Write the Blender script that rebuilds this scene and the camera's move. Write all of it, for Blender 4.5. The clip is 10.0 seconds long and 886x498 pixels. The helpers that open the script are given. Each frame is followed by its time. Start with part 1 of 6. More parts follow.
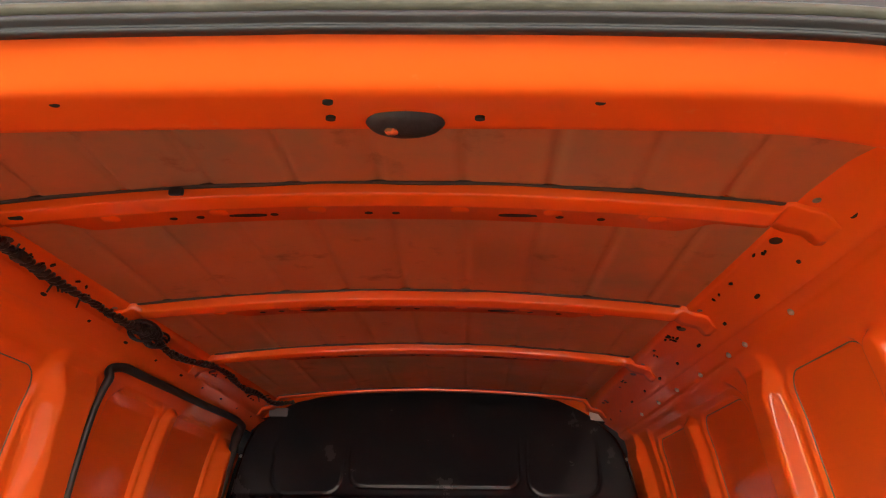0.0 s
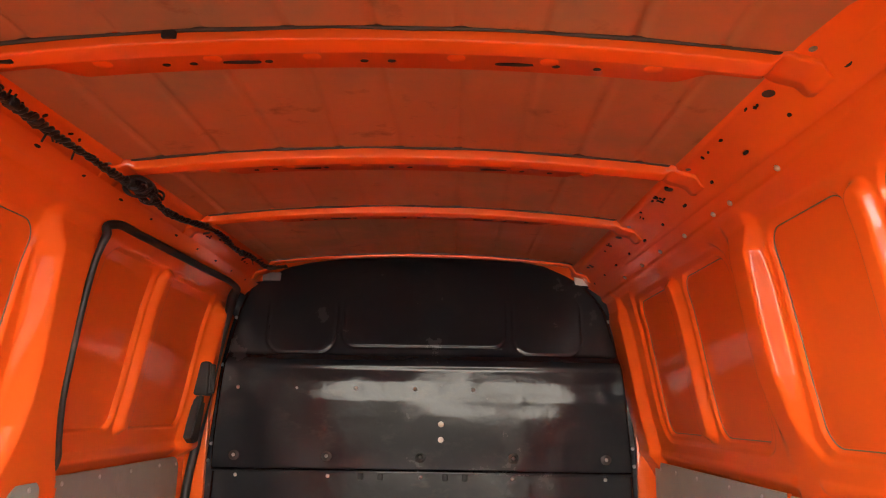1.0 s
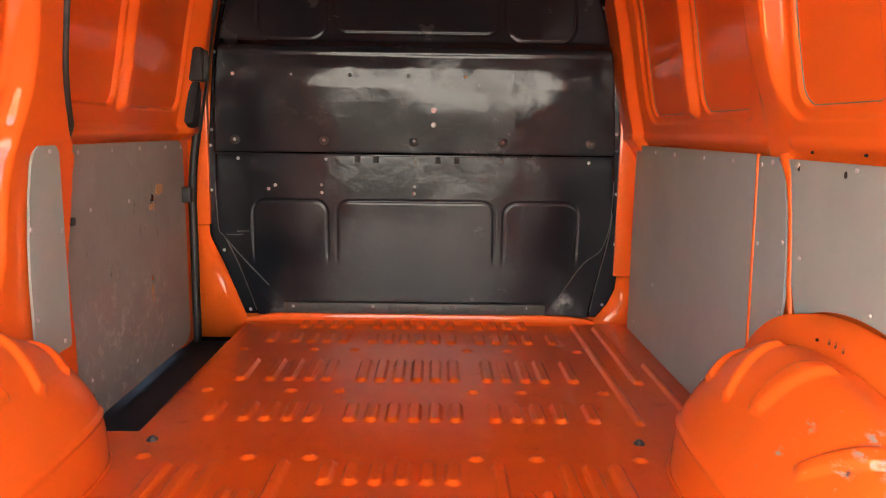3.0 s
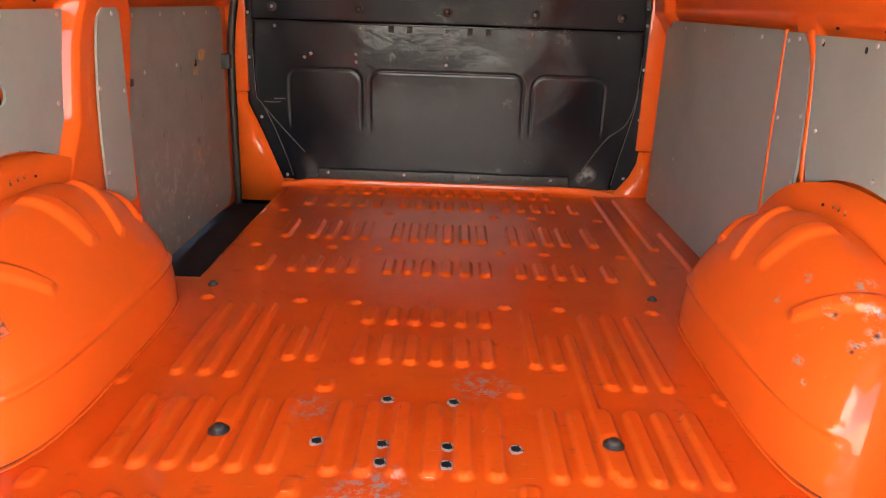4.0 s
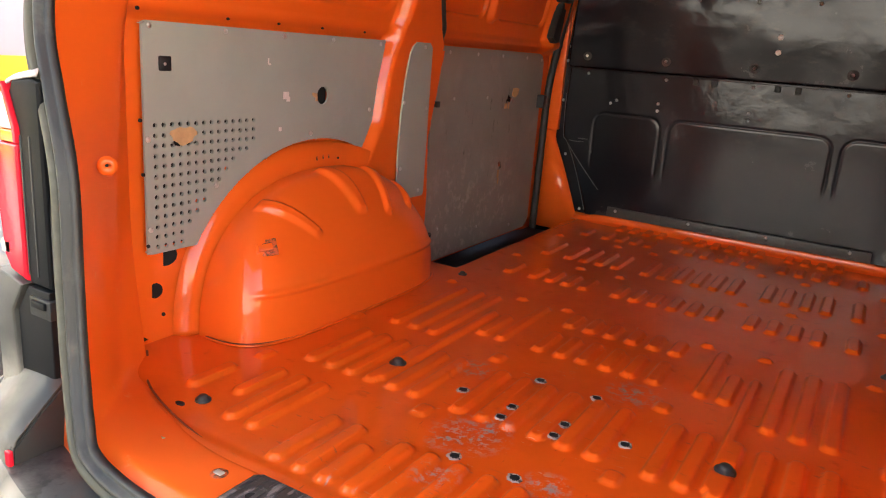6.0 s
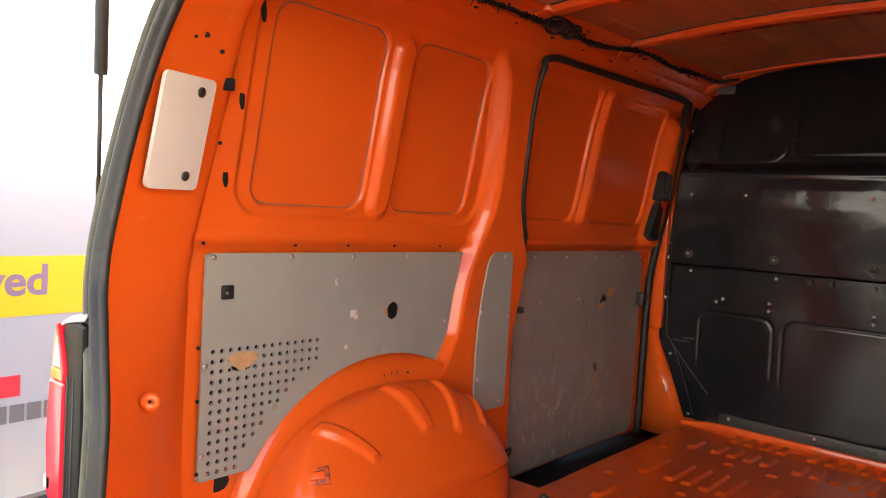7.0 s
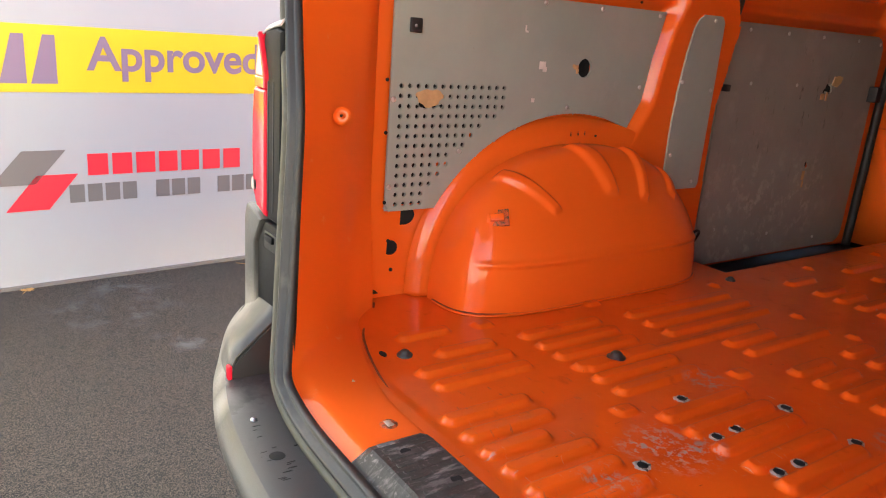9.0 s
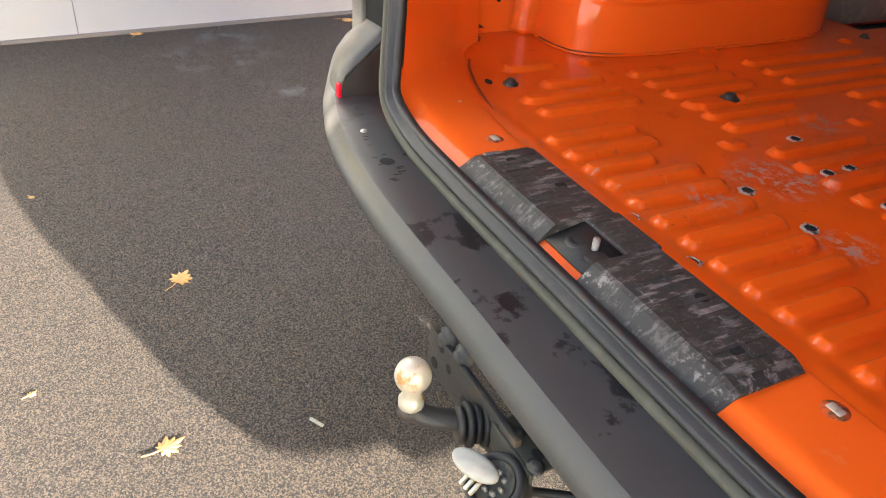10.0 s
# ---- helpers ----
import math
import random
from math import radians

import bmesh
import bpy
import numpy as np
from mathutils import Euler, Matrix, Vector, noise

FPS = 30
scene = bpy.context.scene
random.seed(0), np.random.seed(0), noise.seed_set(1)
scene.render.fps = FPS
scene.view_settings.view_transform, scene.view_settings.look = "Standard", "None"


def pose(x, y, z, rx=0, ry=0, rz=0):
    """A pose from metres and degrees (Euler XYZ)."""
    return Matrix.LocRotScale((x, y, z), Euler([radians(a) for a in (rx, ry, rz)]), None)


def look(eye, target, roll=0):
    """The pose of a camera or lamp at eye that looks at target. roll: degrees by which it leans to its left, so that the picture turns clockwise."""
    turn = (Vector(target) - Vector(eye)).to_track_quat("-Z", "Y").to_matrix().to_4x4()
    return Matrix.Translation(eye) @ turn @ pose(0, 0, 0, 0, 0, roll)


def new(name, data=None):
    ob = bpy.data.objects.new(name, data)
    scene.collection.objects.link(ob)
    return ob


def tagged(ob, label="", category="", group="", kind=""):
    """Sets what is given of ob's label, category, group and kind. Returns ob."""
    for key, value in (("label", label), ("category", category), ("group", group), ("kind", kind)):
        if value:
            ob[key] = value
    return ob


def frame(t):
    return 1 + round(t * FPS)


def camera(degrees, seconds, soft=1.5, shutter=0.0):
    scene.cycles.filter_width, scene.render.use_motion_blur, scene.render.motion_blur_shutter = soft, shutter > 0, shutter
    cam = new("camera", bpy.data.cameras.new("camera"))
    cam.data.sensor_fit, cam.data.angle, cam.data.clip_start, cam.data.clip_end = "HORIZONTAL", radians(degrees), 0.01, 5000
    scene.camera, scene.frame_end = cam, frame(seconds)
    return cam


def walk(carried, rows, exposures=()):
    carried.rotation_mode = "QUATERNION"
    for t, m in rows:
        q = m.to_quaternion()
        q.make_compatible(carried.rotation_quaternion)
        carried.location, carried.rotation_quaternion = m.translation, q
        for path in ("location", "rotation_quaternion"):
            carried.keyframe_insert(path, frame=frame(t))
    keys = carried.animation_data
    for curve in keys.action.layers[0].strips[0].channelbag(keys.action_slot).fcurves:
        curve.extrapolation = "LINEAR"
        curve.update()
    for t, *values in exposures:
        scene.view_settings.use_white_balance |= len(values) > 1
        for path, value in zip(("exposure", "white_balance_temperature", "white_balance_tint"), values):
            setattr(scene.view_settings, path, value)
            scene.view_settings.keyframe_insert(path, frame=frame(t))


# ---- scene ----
cam = camera(62.2, 10.0, soft=1.1)
PATH = [
    (0, (0.122, -0.158, 1.471), (0.062, 1.699, 2.213), 0.8),
    (0.5, (0.113, -0.161, 1.451), (0.076, 1.748, 2.047), 0.8),
    (0.8, (0.144, -0.16, 1.43), (0.095, 1.775, 1.931), 0.6),
    (1, (0.109, -0.165, 1.422), (0.089, 1.788, 1.852), 0.8),
    (1.2, (0.109, -0.167, 1.414), (0.092, 1.801, 1.769), 1.0),
    (1.5, (0.103, -0.169, 1.396), (0.095, 1.815, 1.644), 1.0),
    (2, (0.096, -0.188, 1.374), (0.098, 1.811, 1.432), 0.9),
    (2.5, (0.09, -0.21, 1.335), (0.102, 1.786, 1.204), 0.8),
    (3, (0.093, -0.219, 1.305), (0.115, 1.755, 0.985), 0.8),
    (3.2, (0.109, -0.233, 1.321), (0.123, 1.725, 0.915), 0.9),
    (4.3, (0.027, -0.421, 1.278), (-0.003, 1.455, 0.587), 2.7),
    (4.5, (0.041, -0.45, 1.267), (-0.014, 1.417, 0.549), 3.3),
    (5, (0.172, -0.48, 1.246), (-0.092, 1.363, 0.517), 4.6),
    (5.2, (0.246, -0.482, 1.232), (-0.168, 1.336, 0.507), 4.6),
    (6.3, (0.509, -0.512, 1.262), (-0.596, 1.107, 0.866), 4.5),
    (6.5, (0.524, -0.486, 1.291), (-0.654, 1.101, 0.984), 4.4),
    (7, (0.531, -0.344, 1.369), (-0.776, 1.166, 1.267), 3.4),
    (7.5, (0.548, -0.258, 1.43), (-0.833, 1.187, 1.49), 2.3),
    (8, (0.557, -0.244, 1.406), (-0.894, 1.132, 1.465), 2.0),
    (8.5, (0.549, -0.268, 1.284), (-0.984, 1.001, 1.084), 3.1),
    (8.9, (0.546, -0.31, 1.185), (-1.023, 0.825, 0.685), 4.2),
    (9, (0.549, -0.319, 1.168), (-1.02, 0.782, 0.597), 4.4),
    (9.2, (0.561, -0.339, 1.152), (-1.001, 0.687, 0.44), 4.6),
    (9.5, (0.57, -0.353, 1.106), (-0.968, 0.584, 0.237), 5.1),
    (9.7, (0.575, -0.365, 1.09), (-0.932, 0.519, 0.116), 5.3),
    (10, (0.586, -0.369, 1.064), (-0.872, 0.446, -0.036), 5.1),
]
EXPOSURES = [(0.0, 3.75), (1.0, 4.2), (2.0, 4.1), (2.6, 4.35), (4.5, 3.95), (5.2, 3.7), (6.5, 3.55), (7.5, 3.55), (8.5, 3.45), (9.0, 3.35), (9.5, 3.25), (10.0, 3.2)]
walk(cam, [(t, look(eye, target, roll)) for t, eye, target, roll in PATH], EXPOSURES)

# ---- light ----
world = bpy.data.worlds.new("sky")
scene.world = world
world.use_nodes = True
_nt = world.node_tree
_sky = _nt.nodes.new("ShaderNodeTexSky")
_sky.sky_type = "NISHITA"
_sky.sun_disc = False
SUN_EL = radians(13.0)
SUN_FROM = Vector((0.96, 0.28, 0.0)).normalized()
_sky.sun_elevation = SUN_EL
_sky.sun_rotation = math.atan2(SUN_FROM.x, SUN_FROM.y)
_sky.air_density, _sky.dust_density, _sky.ozone_density = 1.0, 1.5, 1.0
_nt.links.new(_sky.outputs[0], _nt.nodes["Background"].inputs[0])
_nt.nodes["Background"].inputs[1].default_value = 0.10
sun = new("sun", bpy.data.lights.new("sun", "SUN"))
sun.data.energy, sun.data.angle, sun.data.color = 5.8, radians(0.6), (1.0, 0.87, 0.70)
sun.matrix_world = look(SUN_FROM * 20 + Vector((0, 0, 20 * math.tan(SUN_EL))), (0, 0, 0))


# ---- materials ----
def material(name, base, rough=0.5, metal=0.0, coat=0.0, spots=(), bump=(), rough_var=0.0, spec=0.5, tone=0.0, tone_scale=3.0):
    """spots: (scale, low, high, colour, roughness or None) noise patches; bump: (scale, height) pairs."""
    m = bpy.data.materials.new(name)
    m.use_nodes = True
    nt = m.node_tree
    b = nt.nodes["Principled BSDF"]
    b.inputs["Metallic"].default_value = metal
    b.inputs["Coat Weight"].default_value = coat
    b.inputs["Coat Roughness"].default_value = 0.06
    b.inputs["Specular IOR Level"].default_value = spec
    coord = nt.nodes.new("ShaderNodeTexCoord")

    def noise_tex(scale, detail=5.0, rough_=0.6):
        n = nt.nodes.new("ShaderNodeTexNoise")
        n.inputs["Scale"].default_value, n.inputs["Detail"].default_value = scale, detail
        n.inputs["Roughness"].default_value = rough_
        nt.links.new(coord.outputs["Object"], n.inputs["Vector"])
        return n.outputs["Fac"]

    def ramp(src, low, high):
        r = nt.nodes.new("ShaderNodeMapRange")
        r.inputs["From Min"].default_value, r.inputs["From Max"].default_value = low, high
        nt.links.new(src, r.inputs["Value"])
        return r.outputs["Result"]

    def mix(fac, a, c):
        n = nt.nodes.new("ShaderNodeMix")
        n.data_type = "RGBA"
        nt.links.new(fac, n.inputs["Factor"])
        for sock, v in ((n.inputs[6], a), (n.inputs[7], c)):
            if isinstance(v, tuple):
                sock.default_value = (*v, 1)
            else:
                nt.links.new(v, sock)
        return n.outputs[2]

    def mixf(fac, a, c):
        n = nt.nodes.new("ShaderNodeMix")
        nt.links.new(fac, n.inputs["Factor"])
        for sock, v in ((n.inputs[2], a), (n.inputs[3], c)):
            if isinstance(v, (int, float)):
                sock.default_value = v
            else:
                nt.links.new(v, sock)
        return n.outputs[0]

    colour, rgh = base, rough
    if tone:
        f = ramp(noise_tex(tone_scale), 0.3, 0.7)
        colour = mix(f, tuple(c * (1 - tone) for c in base), tuple(min(1, c * (1 + tone)) for c in base))
    if rough_var:
        rgh = mixf(ramp(noise_tex(6.0), 0.3, 0.7), max(0.02, rough - rough_var), rough + rough_var)
    for scale, low, high, col, r in spots:
        f = ramp(noise_tex(scale, 6.0, 0.65), low, high)
        colour = mix(f, colour, col)
        if r is not None:
            rgh = mixf(f, rgh, r)
    if isinstance(colour, tuple):
        b.inputs["Base Color"].default_value = (*colour, 1)
    else:
        nt.links.new(colour, b.inputs["Base Color"])
    if isinstance(rgh, (int, float)):
        b.inputs["Roughness"].default_value = rgh
    else:
        nt.links.new(rgh, b.inputs["Roughness"])
    normal = None
    for scale, height in bump:
        n = nt.nodes.new("ShaderNodeBump")
        n.inputs["Distance"].default_value = height
        n.inputs["Strength"].default_value = 1.0
        nt.links.new(noise_tex(scale, 3.0), n.inputs["Height"])
        if normal is not None:
            nt.links.new(normal, n.inputs["Normal"])
        normal = n.outputs[0]
    if normal is not None:
        nt.links.new(normal, b.inputs["Normal"])
    return m


ORANGE = (0.82, 0.125, 0.013)
M_paint = material("orange_paint", ORANGE, 0.42, spec=0.08, coat=0.85, rough_var=0.02, tone=0.02, tone_scale=2.0, bump=((2.0, 0.0008), (900.0, 0.00003)),
                   spots=((160.0, 0.80, 0.82, (0.40, 0.06, 0.02), 0.5),))
M_frame = material("orange_frame_paint", ORANGE, 0.5, spec=0.08, coat=0.28, rough_var=0.04, tone=0.03, tone_scale=3.0, bump=((2.0, 0.0008), (900.0, 0.00003)),
                   spots=((160.0, 0.80, 0.82, (0.40, 0.06, 0.02), 0.5), (18.0, 0.64, 0.74, (0.80, 0.20, 0.07), 0.6)))
M_floor = material("orange_floor_paint", (0.75, 0.112, 0.009), 0.36, spec=0.08, coat=0.9, rough_var=0.05, tone=0.03, tone_scale=2.5, bump=((3.0, 0.0007), (900.0, 0.00004)),
                   spots=((2.6, 0.50, 0.80, (0.60, 0.075, 0.008), 0.42), (16.0, 0.60, 0.74, (0.56, 0.085, 0.014), 0.5), (80.0, 0.76, 0.79, (0.36, 0.20, 0.15), 0.6), (110.0, 0.74, 0.77, (0.10, 0.03, 0.02), 0.7), (210.0, 0.775, 0.79, (0.75, 0.66, 0.58), 0.6)))
M_roof = material("orange_roof_paint", (0.47, 0.168, 0.060), 0.48, rough_var=0.1, tone=0.10, tone_scale=1.5, bump=((5.0, 0.0015),),
                  spots=((2.2, 0.48, 0.66, (0.33, 0.200, 0.105), 0.6), (11.0, 0.60, 0.78, (0.22, 0.08, 0.03), 0.6)))
M_black = material("black_bulkhead_paint", (0.0100, 0.0114, 0.0148), 0.13, spec=0.36, rough_var=0.03, bump=((3.0, 0.003), (8.0, 0.0014), (30.0, 0.0004)),
                   spots=((4.5, 0.50, 0.66, (0.0150, 0.0148, 0.0165), 0.34), (2.2, 0.52, 0.66, (0.0100, 0.0108, 0.0130), 0.18), (260.0, 0.76, 0.79, (0.09, 0.085, 0.08), 0.5)))
M_ply = material("grey_phenolic_ply", (0.325, 0.342, 0.298), 0.42, rough_var=0.08, tone=0.08, tone_scale=4.0, bump=((350.0, 0.0002),),
                 spots=((9.0, 0.60, 0.78, (0.37, 0.365, 0.335), 0.55), (55.0, 0.70, 0.76, (0.33, 0.30, 0.27), 0.6)))
M_plyd = material("scuffed_grey_ply", (0.270, 0.250, 0.218), 0.45, rough_var=0.08, tone=0.12, tone_scale=4.0, bump=((300.0, 0.0003),),
                  spots=((7.0, 0.55, 0.76, (0.36, 0.32, 0.285), 0.6), (48.0, 0.66, 0.72, (0.36, 0.31, 0.26), 0.65)))
M_fold = material("rubbed_black_edge", (0.075, 0.073, 0.070), 0.35, tone=0.4, tone_scale=25.0)
M_wood = material("bare_ply", (0.55, 0.33, 0.15), 0.7, tone=0.15, tone_scale=40.0)
M_rubber = material("black_rubber", (0.018, 0.018, 0.018), 0.5, bump=((120.0, 0.0006),), spots=((14.0, 0.55, 0.8, (0.06, 0.058, 0.052), 0.6),))
M_seal = material("weathered_seal_rubber", (0.072, 0.069, 0.052), 0.5, spec=0.25, bump=((90.0, 0.0006),), spots=((10.0, 0.5, 0.75, (0.12, 0.115, 0.09), 0.55),))
M_worn = material("dirty_orange_paint", (0.55, 0.085, 0.015), 0.5, spots=((90.0, 0.48, 0.56, (0.13, 0.05, 0.02), 0.7), (60.0, 0.66, 0.70, (0.55, 0.40, 0.33), 0.6)))
M_chip = material("chipped_rim", (0.36, 0.31, 0.275), 0.55, spots=((95.0, 0.54, 0.58, (0.06, 0.04, 0.03), 0.6),))
M_scrape = material("scraped_plastic", (0.10, 0.093, 0.088), 0.55, spots=((60.0, 0.45, 0.62, (0.26, 0.235, 0.22), 0.6),))
M_joint = material("dark_joint_brown", (0.16, 0.035, 0.012), 0.7, tone=0.3, tone_scale=40.0)
# Near-black; in holes and openings it paints their inner shade.
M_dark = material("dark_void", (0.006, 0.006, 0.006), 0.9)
M_grip = material("mid_grey_plastic", (0.030, 0.031, 0.031), 0.5, spec=0.3, tone=0.1, tone_scale=8.0, bump=((500.0, 0.0002),))
M_trim = material("dark_grey_plastic", (0.009, 0.0095, 0.0105), 0.50, spec=0.09, tone=0.1, tone_scale=8.0, bump=((500.0, 0.0002),))
M_sill = material("scuffed_black_plastic", (0.034, 0.033, 0.030), 0.52, spec=0.3, bump=((200.0, 0.0006),), spots=((30.0, 0.50, 0.66, (0.058, 0.054, 0.051), 0.55), (120.0, 0.60, 0.70, (0.14, 0.128, 0.120), 0.6)))
M_rim = material("dulled_zinc_rim", (0.22, 0.21, 0.20), 0.45, metal=0.5, tone=0.5, tone_scale=120.0)
# Sealer, with the shadow line above the bows put into its dark colour.
M_sealer = material("shaded_roof_sealer", (0.055, 0.045, 0.036), 0.6, tone=0.3, tone_scale=20.0)
M_well = material("black_step_mat", (0.026, 0.028, 0.032), 0.5, bump=((200.0, 0.0006),), spots=((20.0, 0.58, 0.72, (0.05, 0.048, 0.045), 0.6),))
M_flange = material("grey_sealer", (0.13, 0.13, 0.11), 0.6, tone=0.2, tone_scale=20.0)
M_bump = material("grey_bumper_plastic", (0.054, 0.053, 0.048), 0.44, spec=0.45, tone=0.08, tone_scale=5.0, rough_var=0.06, bump=((420.0, 0.0004),),
                  spots=((55.0, 0.71, 0.75, (0.018, 0.018, 0.018), 0.5),))
M_tread = material("smooth_dark_bumper_plastic", (0.050, 0.052, 0.053), 0.40, spec=0.25, tone=0.1, tone_scale=6.0, rough_var=0.05, bump=((420.0, 0.0003), (14.0, 0.0004)),
                   spots=((6.0, 0.53, 0.55, (0.012, 0.012, 0.014), 0.32), (40.0, 0.69, 0.72, (0.011, 0.011, 0.012), 0.3)))
M_red = material("red_lens", (0.62, 0.012, 0.03), 0.22, spec=0.3)
M_amber = material("amber_lens", (0.80, 0.22, 0.02), 0.22, spec=0.3)
M_clear = material("clear_lens", (0.55, 0.52, 0.50), 0.2, spec=0.3)
M_steel = material("zinc_steel", (0.60, 0.59, 0.57), 0.32, metal=0.9, tone=0.1, tone_scale=60.0)
M_chrome = material("polished_steel", (0.75, 0.74, 0.72), 0.16, metal=1.0)
M_white = material("white_plastic", (0.70, 0.66, 0.60), 0.45, tone=0.04, tone_scale=9.0, spots=((22.0, 0.70, 0.78, (0.42, 0.33, 0.24), 0.6),))
M_paper = material("paper_label", (0.72, 0.66, 0.62), 0.7, tone=0.1, tone_scale=60.0)
M_tow = material("weathered_black_steel", (0.040, 0.038, 0.036), 0.5, metal=0.2, bump=((80.0, 0.0012),), spots=((22.0, 0.56, 0.72, (0.10, 0.075, 0.05), 0.7),))
M_olive = material("dirty_olive_steel", (0.060, 0.060, 0.050), 0.5, metal=0.2, tone=0.2, tone_scale=30.0, bump=((90.0, 0.0008),), spots=((40.0, 0.58, 0.68, (0.02, 0.02, 0.018), 0.6),))
M_flap = material("weathered_pale_plastic", (0.36, 0.36, 0.32), 0.5, tone=0.2, tone_scale=40.0)
M_ball = material("worn_ball_paint", (0.52, 0.48, 0.38), 0.4, metal=0.3, bump=((60.0, 0.0006),), spots=((28.0, 0.54, 0.62, (0.50, 0.27, 0.09), 0.6), (50.0, 0.60, 0.68, (0.14, 0.13, 0.11), 0.6)))
M_tarmac = material("tarmac", (0.027, 0.027, 0.030), 0.80, spec=0.3, tone=0.15, tone_scale=0.8, bump=((90.0, 0.006),),
                    spots=((2.2, 0.60, 0.86, (0.06, 0.06, 0.064), 0.85),))


def stones(m, scale, lift):
    """Packs the surface with small stones, each of its own grey, in dark binder."""
    nt = m.node_tree
    b = nt.nodes["Principled BSDF"]
    coord = nt.nodes.new("ShaderNodeTexCoord")
    vor = nt.nodes.new("ShaderNodeTexVoronoi")
    vor.inputs["Scale"].default_value = scale
    nt.links.new(coord.outputs["Object"], vor.inputs["Vector"])
    sep = nt.nodes.new("ShaderNodeSeparateColor")
    nt.links.new(vor.outputs["Color"], sep.inputs[0])
    tone_ = nt.nodes.new("ShaderNodeMapRange")
    tone_.inputs["From Min"].default_value, tone_.inputs["From Max"].default_value = 0.30, 1.0
    tone_.inputs["To Min"].default_value, tone_.inputs["To Max"].default_value = 0.0, 1.0
    nt.links.new(sep.outputs[0], tone_.inputs["Value"])
    old = b.inputs["Base Color"].links[0].from_socket
    mix = nt.nodes.new("ShaderNodeMix")
    mix.data_type = "RGBA"
    mix.inputs[7].default_value = (0.182, 0.146, 0.114, 1)
    nt.links.new(old, mix.inputs[6])
    nt.links.new(tone_.outputs[0], mix.inputs["Factor"])
    nt.links.new(mix.outputs[2], b.inputs["Base Color"])
    bump = nt.nodes.new("ShaderNodeBump")
    bump.invert = True
    bump.inputs["Distance"].default_value = lift
    nt.links.new(vor.outputs["Distance"], bump.inputs["Height"])
    nt.links.new(b.inputs["Normal"].links[0].from_socket, bump.inputs["Normal"])
    nt.links.new(bump.outputs[0], b.inputs["Normal"])


stones(M_tarmac, 430.0, 0.0045)


def scuffs_and_tints(m, places, colour, scale=45.0, low=0.50, high=0.58, stretch=(1, 1, 1)):
    """Ragged-edged patches of another colour, most of them rubbed-down paint, at (x, y, z, radius) places."""
    nt = m.node_tree
    b = nt.nodes["Principled BSDF"]
    coord = nt.nodes.new("ShaderNodeTexCoord")
    near = None
    for x, y, z, r in places:
        d = nt.nodes.new("ShaderNodeVectorMath")
        d.operation = "DISTANCE"
        nt.links.new(coord.outputs["Object"], d.inputs[0])
        d.inputs[1].default_value = (x, y, z)
        f = nt.nodes.new("ShaderNodeMapRange")
        f.inputs["From Min"].default_value, f.inputs["From Max"].default_value = r, r * 0.25
        nt.links.new(d.outputs["Value"], f.inputs["Value"])
        if near is None:
            near = f.outputs[0]
        else:
            mx = nt.nodes.new("ShaderNodeMath")
            mx.operation = "MAXIMUM"
            nt.links.new(near, mx.inputs[0])
            nt.links.new(f.outputs[0], mx.inputs[1])
            near = mx.outputs[0]
    mp = nt.nodes.new("ShaderNodeMapping")
    mp.inputs["Scale"].default_value = stretch
    nt.links.new(coord.outputs["Object"], mp.inputs["Vector"])
    n = nt.nodes.new("ShaderNodeTexNoise")
    n.inputs["Scale"].default_value, n.inputs["Detail"].default_value, n.inputs["Roughness"].default_value = scale, 8.0, 0.7
    nt.links.new(mp.outputs[0], n.inputs["Vector"])
    g = nt.nodes.new("ShaderNodeMapRange")
    g.inputs["From Min"].default_value, g.inputs["From Max"].default_value = low, high
    nt.links.new(n.outputs["Fac"], g.inputs["Value"])
    both_ = nt.nodes.new("ShaderNodeMath")
    both_.operation = "MULTIPLY"
    nt.links.new(near, both_.inputs[0])
    nt.links.new(g.outputs[0], both_.inputs[1])
    mix = nt.nodes.new("ShaderNodeMix")
    mix.data_type = "RGBA"
    nt.links.new(both_.outputs[0], mix.inputs["Factor"])
    nt.links.new(b.inputs["Base Color"].links[0].from_socket, mix.inputs[6])
    mix.inputs[7].default_value = (*colour, 1)
    nt.links.new(mix.outputs[2], b.inputs["Base Color"])


GREY = (0.46, 0.30, 0.24)
scuffs_and_tints(M_tarmac, ((-2.412, 0.177, 0.0, 0.30), (-2.019, 0.367, 0.0, 0.16), (-2.662, 0.277, 0.0, 0.2)), (0.16, 0.16, 0.17), 7.0, 0.50, 0.66)
scuffs_and_tints(M_floor, ((-0.072, 0.585, 0.57, 0.085), (-0.095, 0.545, 0.57, 0.05), (-0.05, 0.62, 0.57, 0.05), (-0.20, 0.845, 0.57, 0.055), (0.11, 0.515, 0.57, 0.05), (-0.05, 0.42, 0.575, 0.05), (0.12, 0.95, 0.57, 0.07)), (0.38, 0.29, 0.25), 46.0, 0.50, 0.58)
scuffs_and_tints(M_floor, ((-0.03, 0.38, 0.57, 0.30), (0.15, 1.0, 0.57, 0.40), (0.3, 2.2, 0.57, 0.5), (-0.1, 1.5, 0.57, 0.5)), GREY, 9.0, 0.66, 0.70, (9, 1.6, 1))
scuffs_and_tints(M_floor, ((0.0, 0.60, 0.57, 0.45), (0.1, 0.95, 0.57, 0.50), (-0.05, 0.30, 0.57, 0.35), (0.3, 1.5, 0.57, 0.6)), (0.56, 0.36, 0.28), 7.0, 0.655, 0.675, (2, 26, 1))
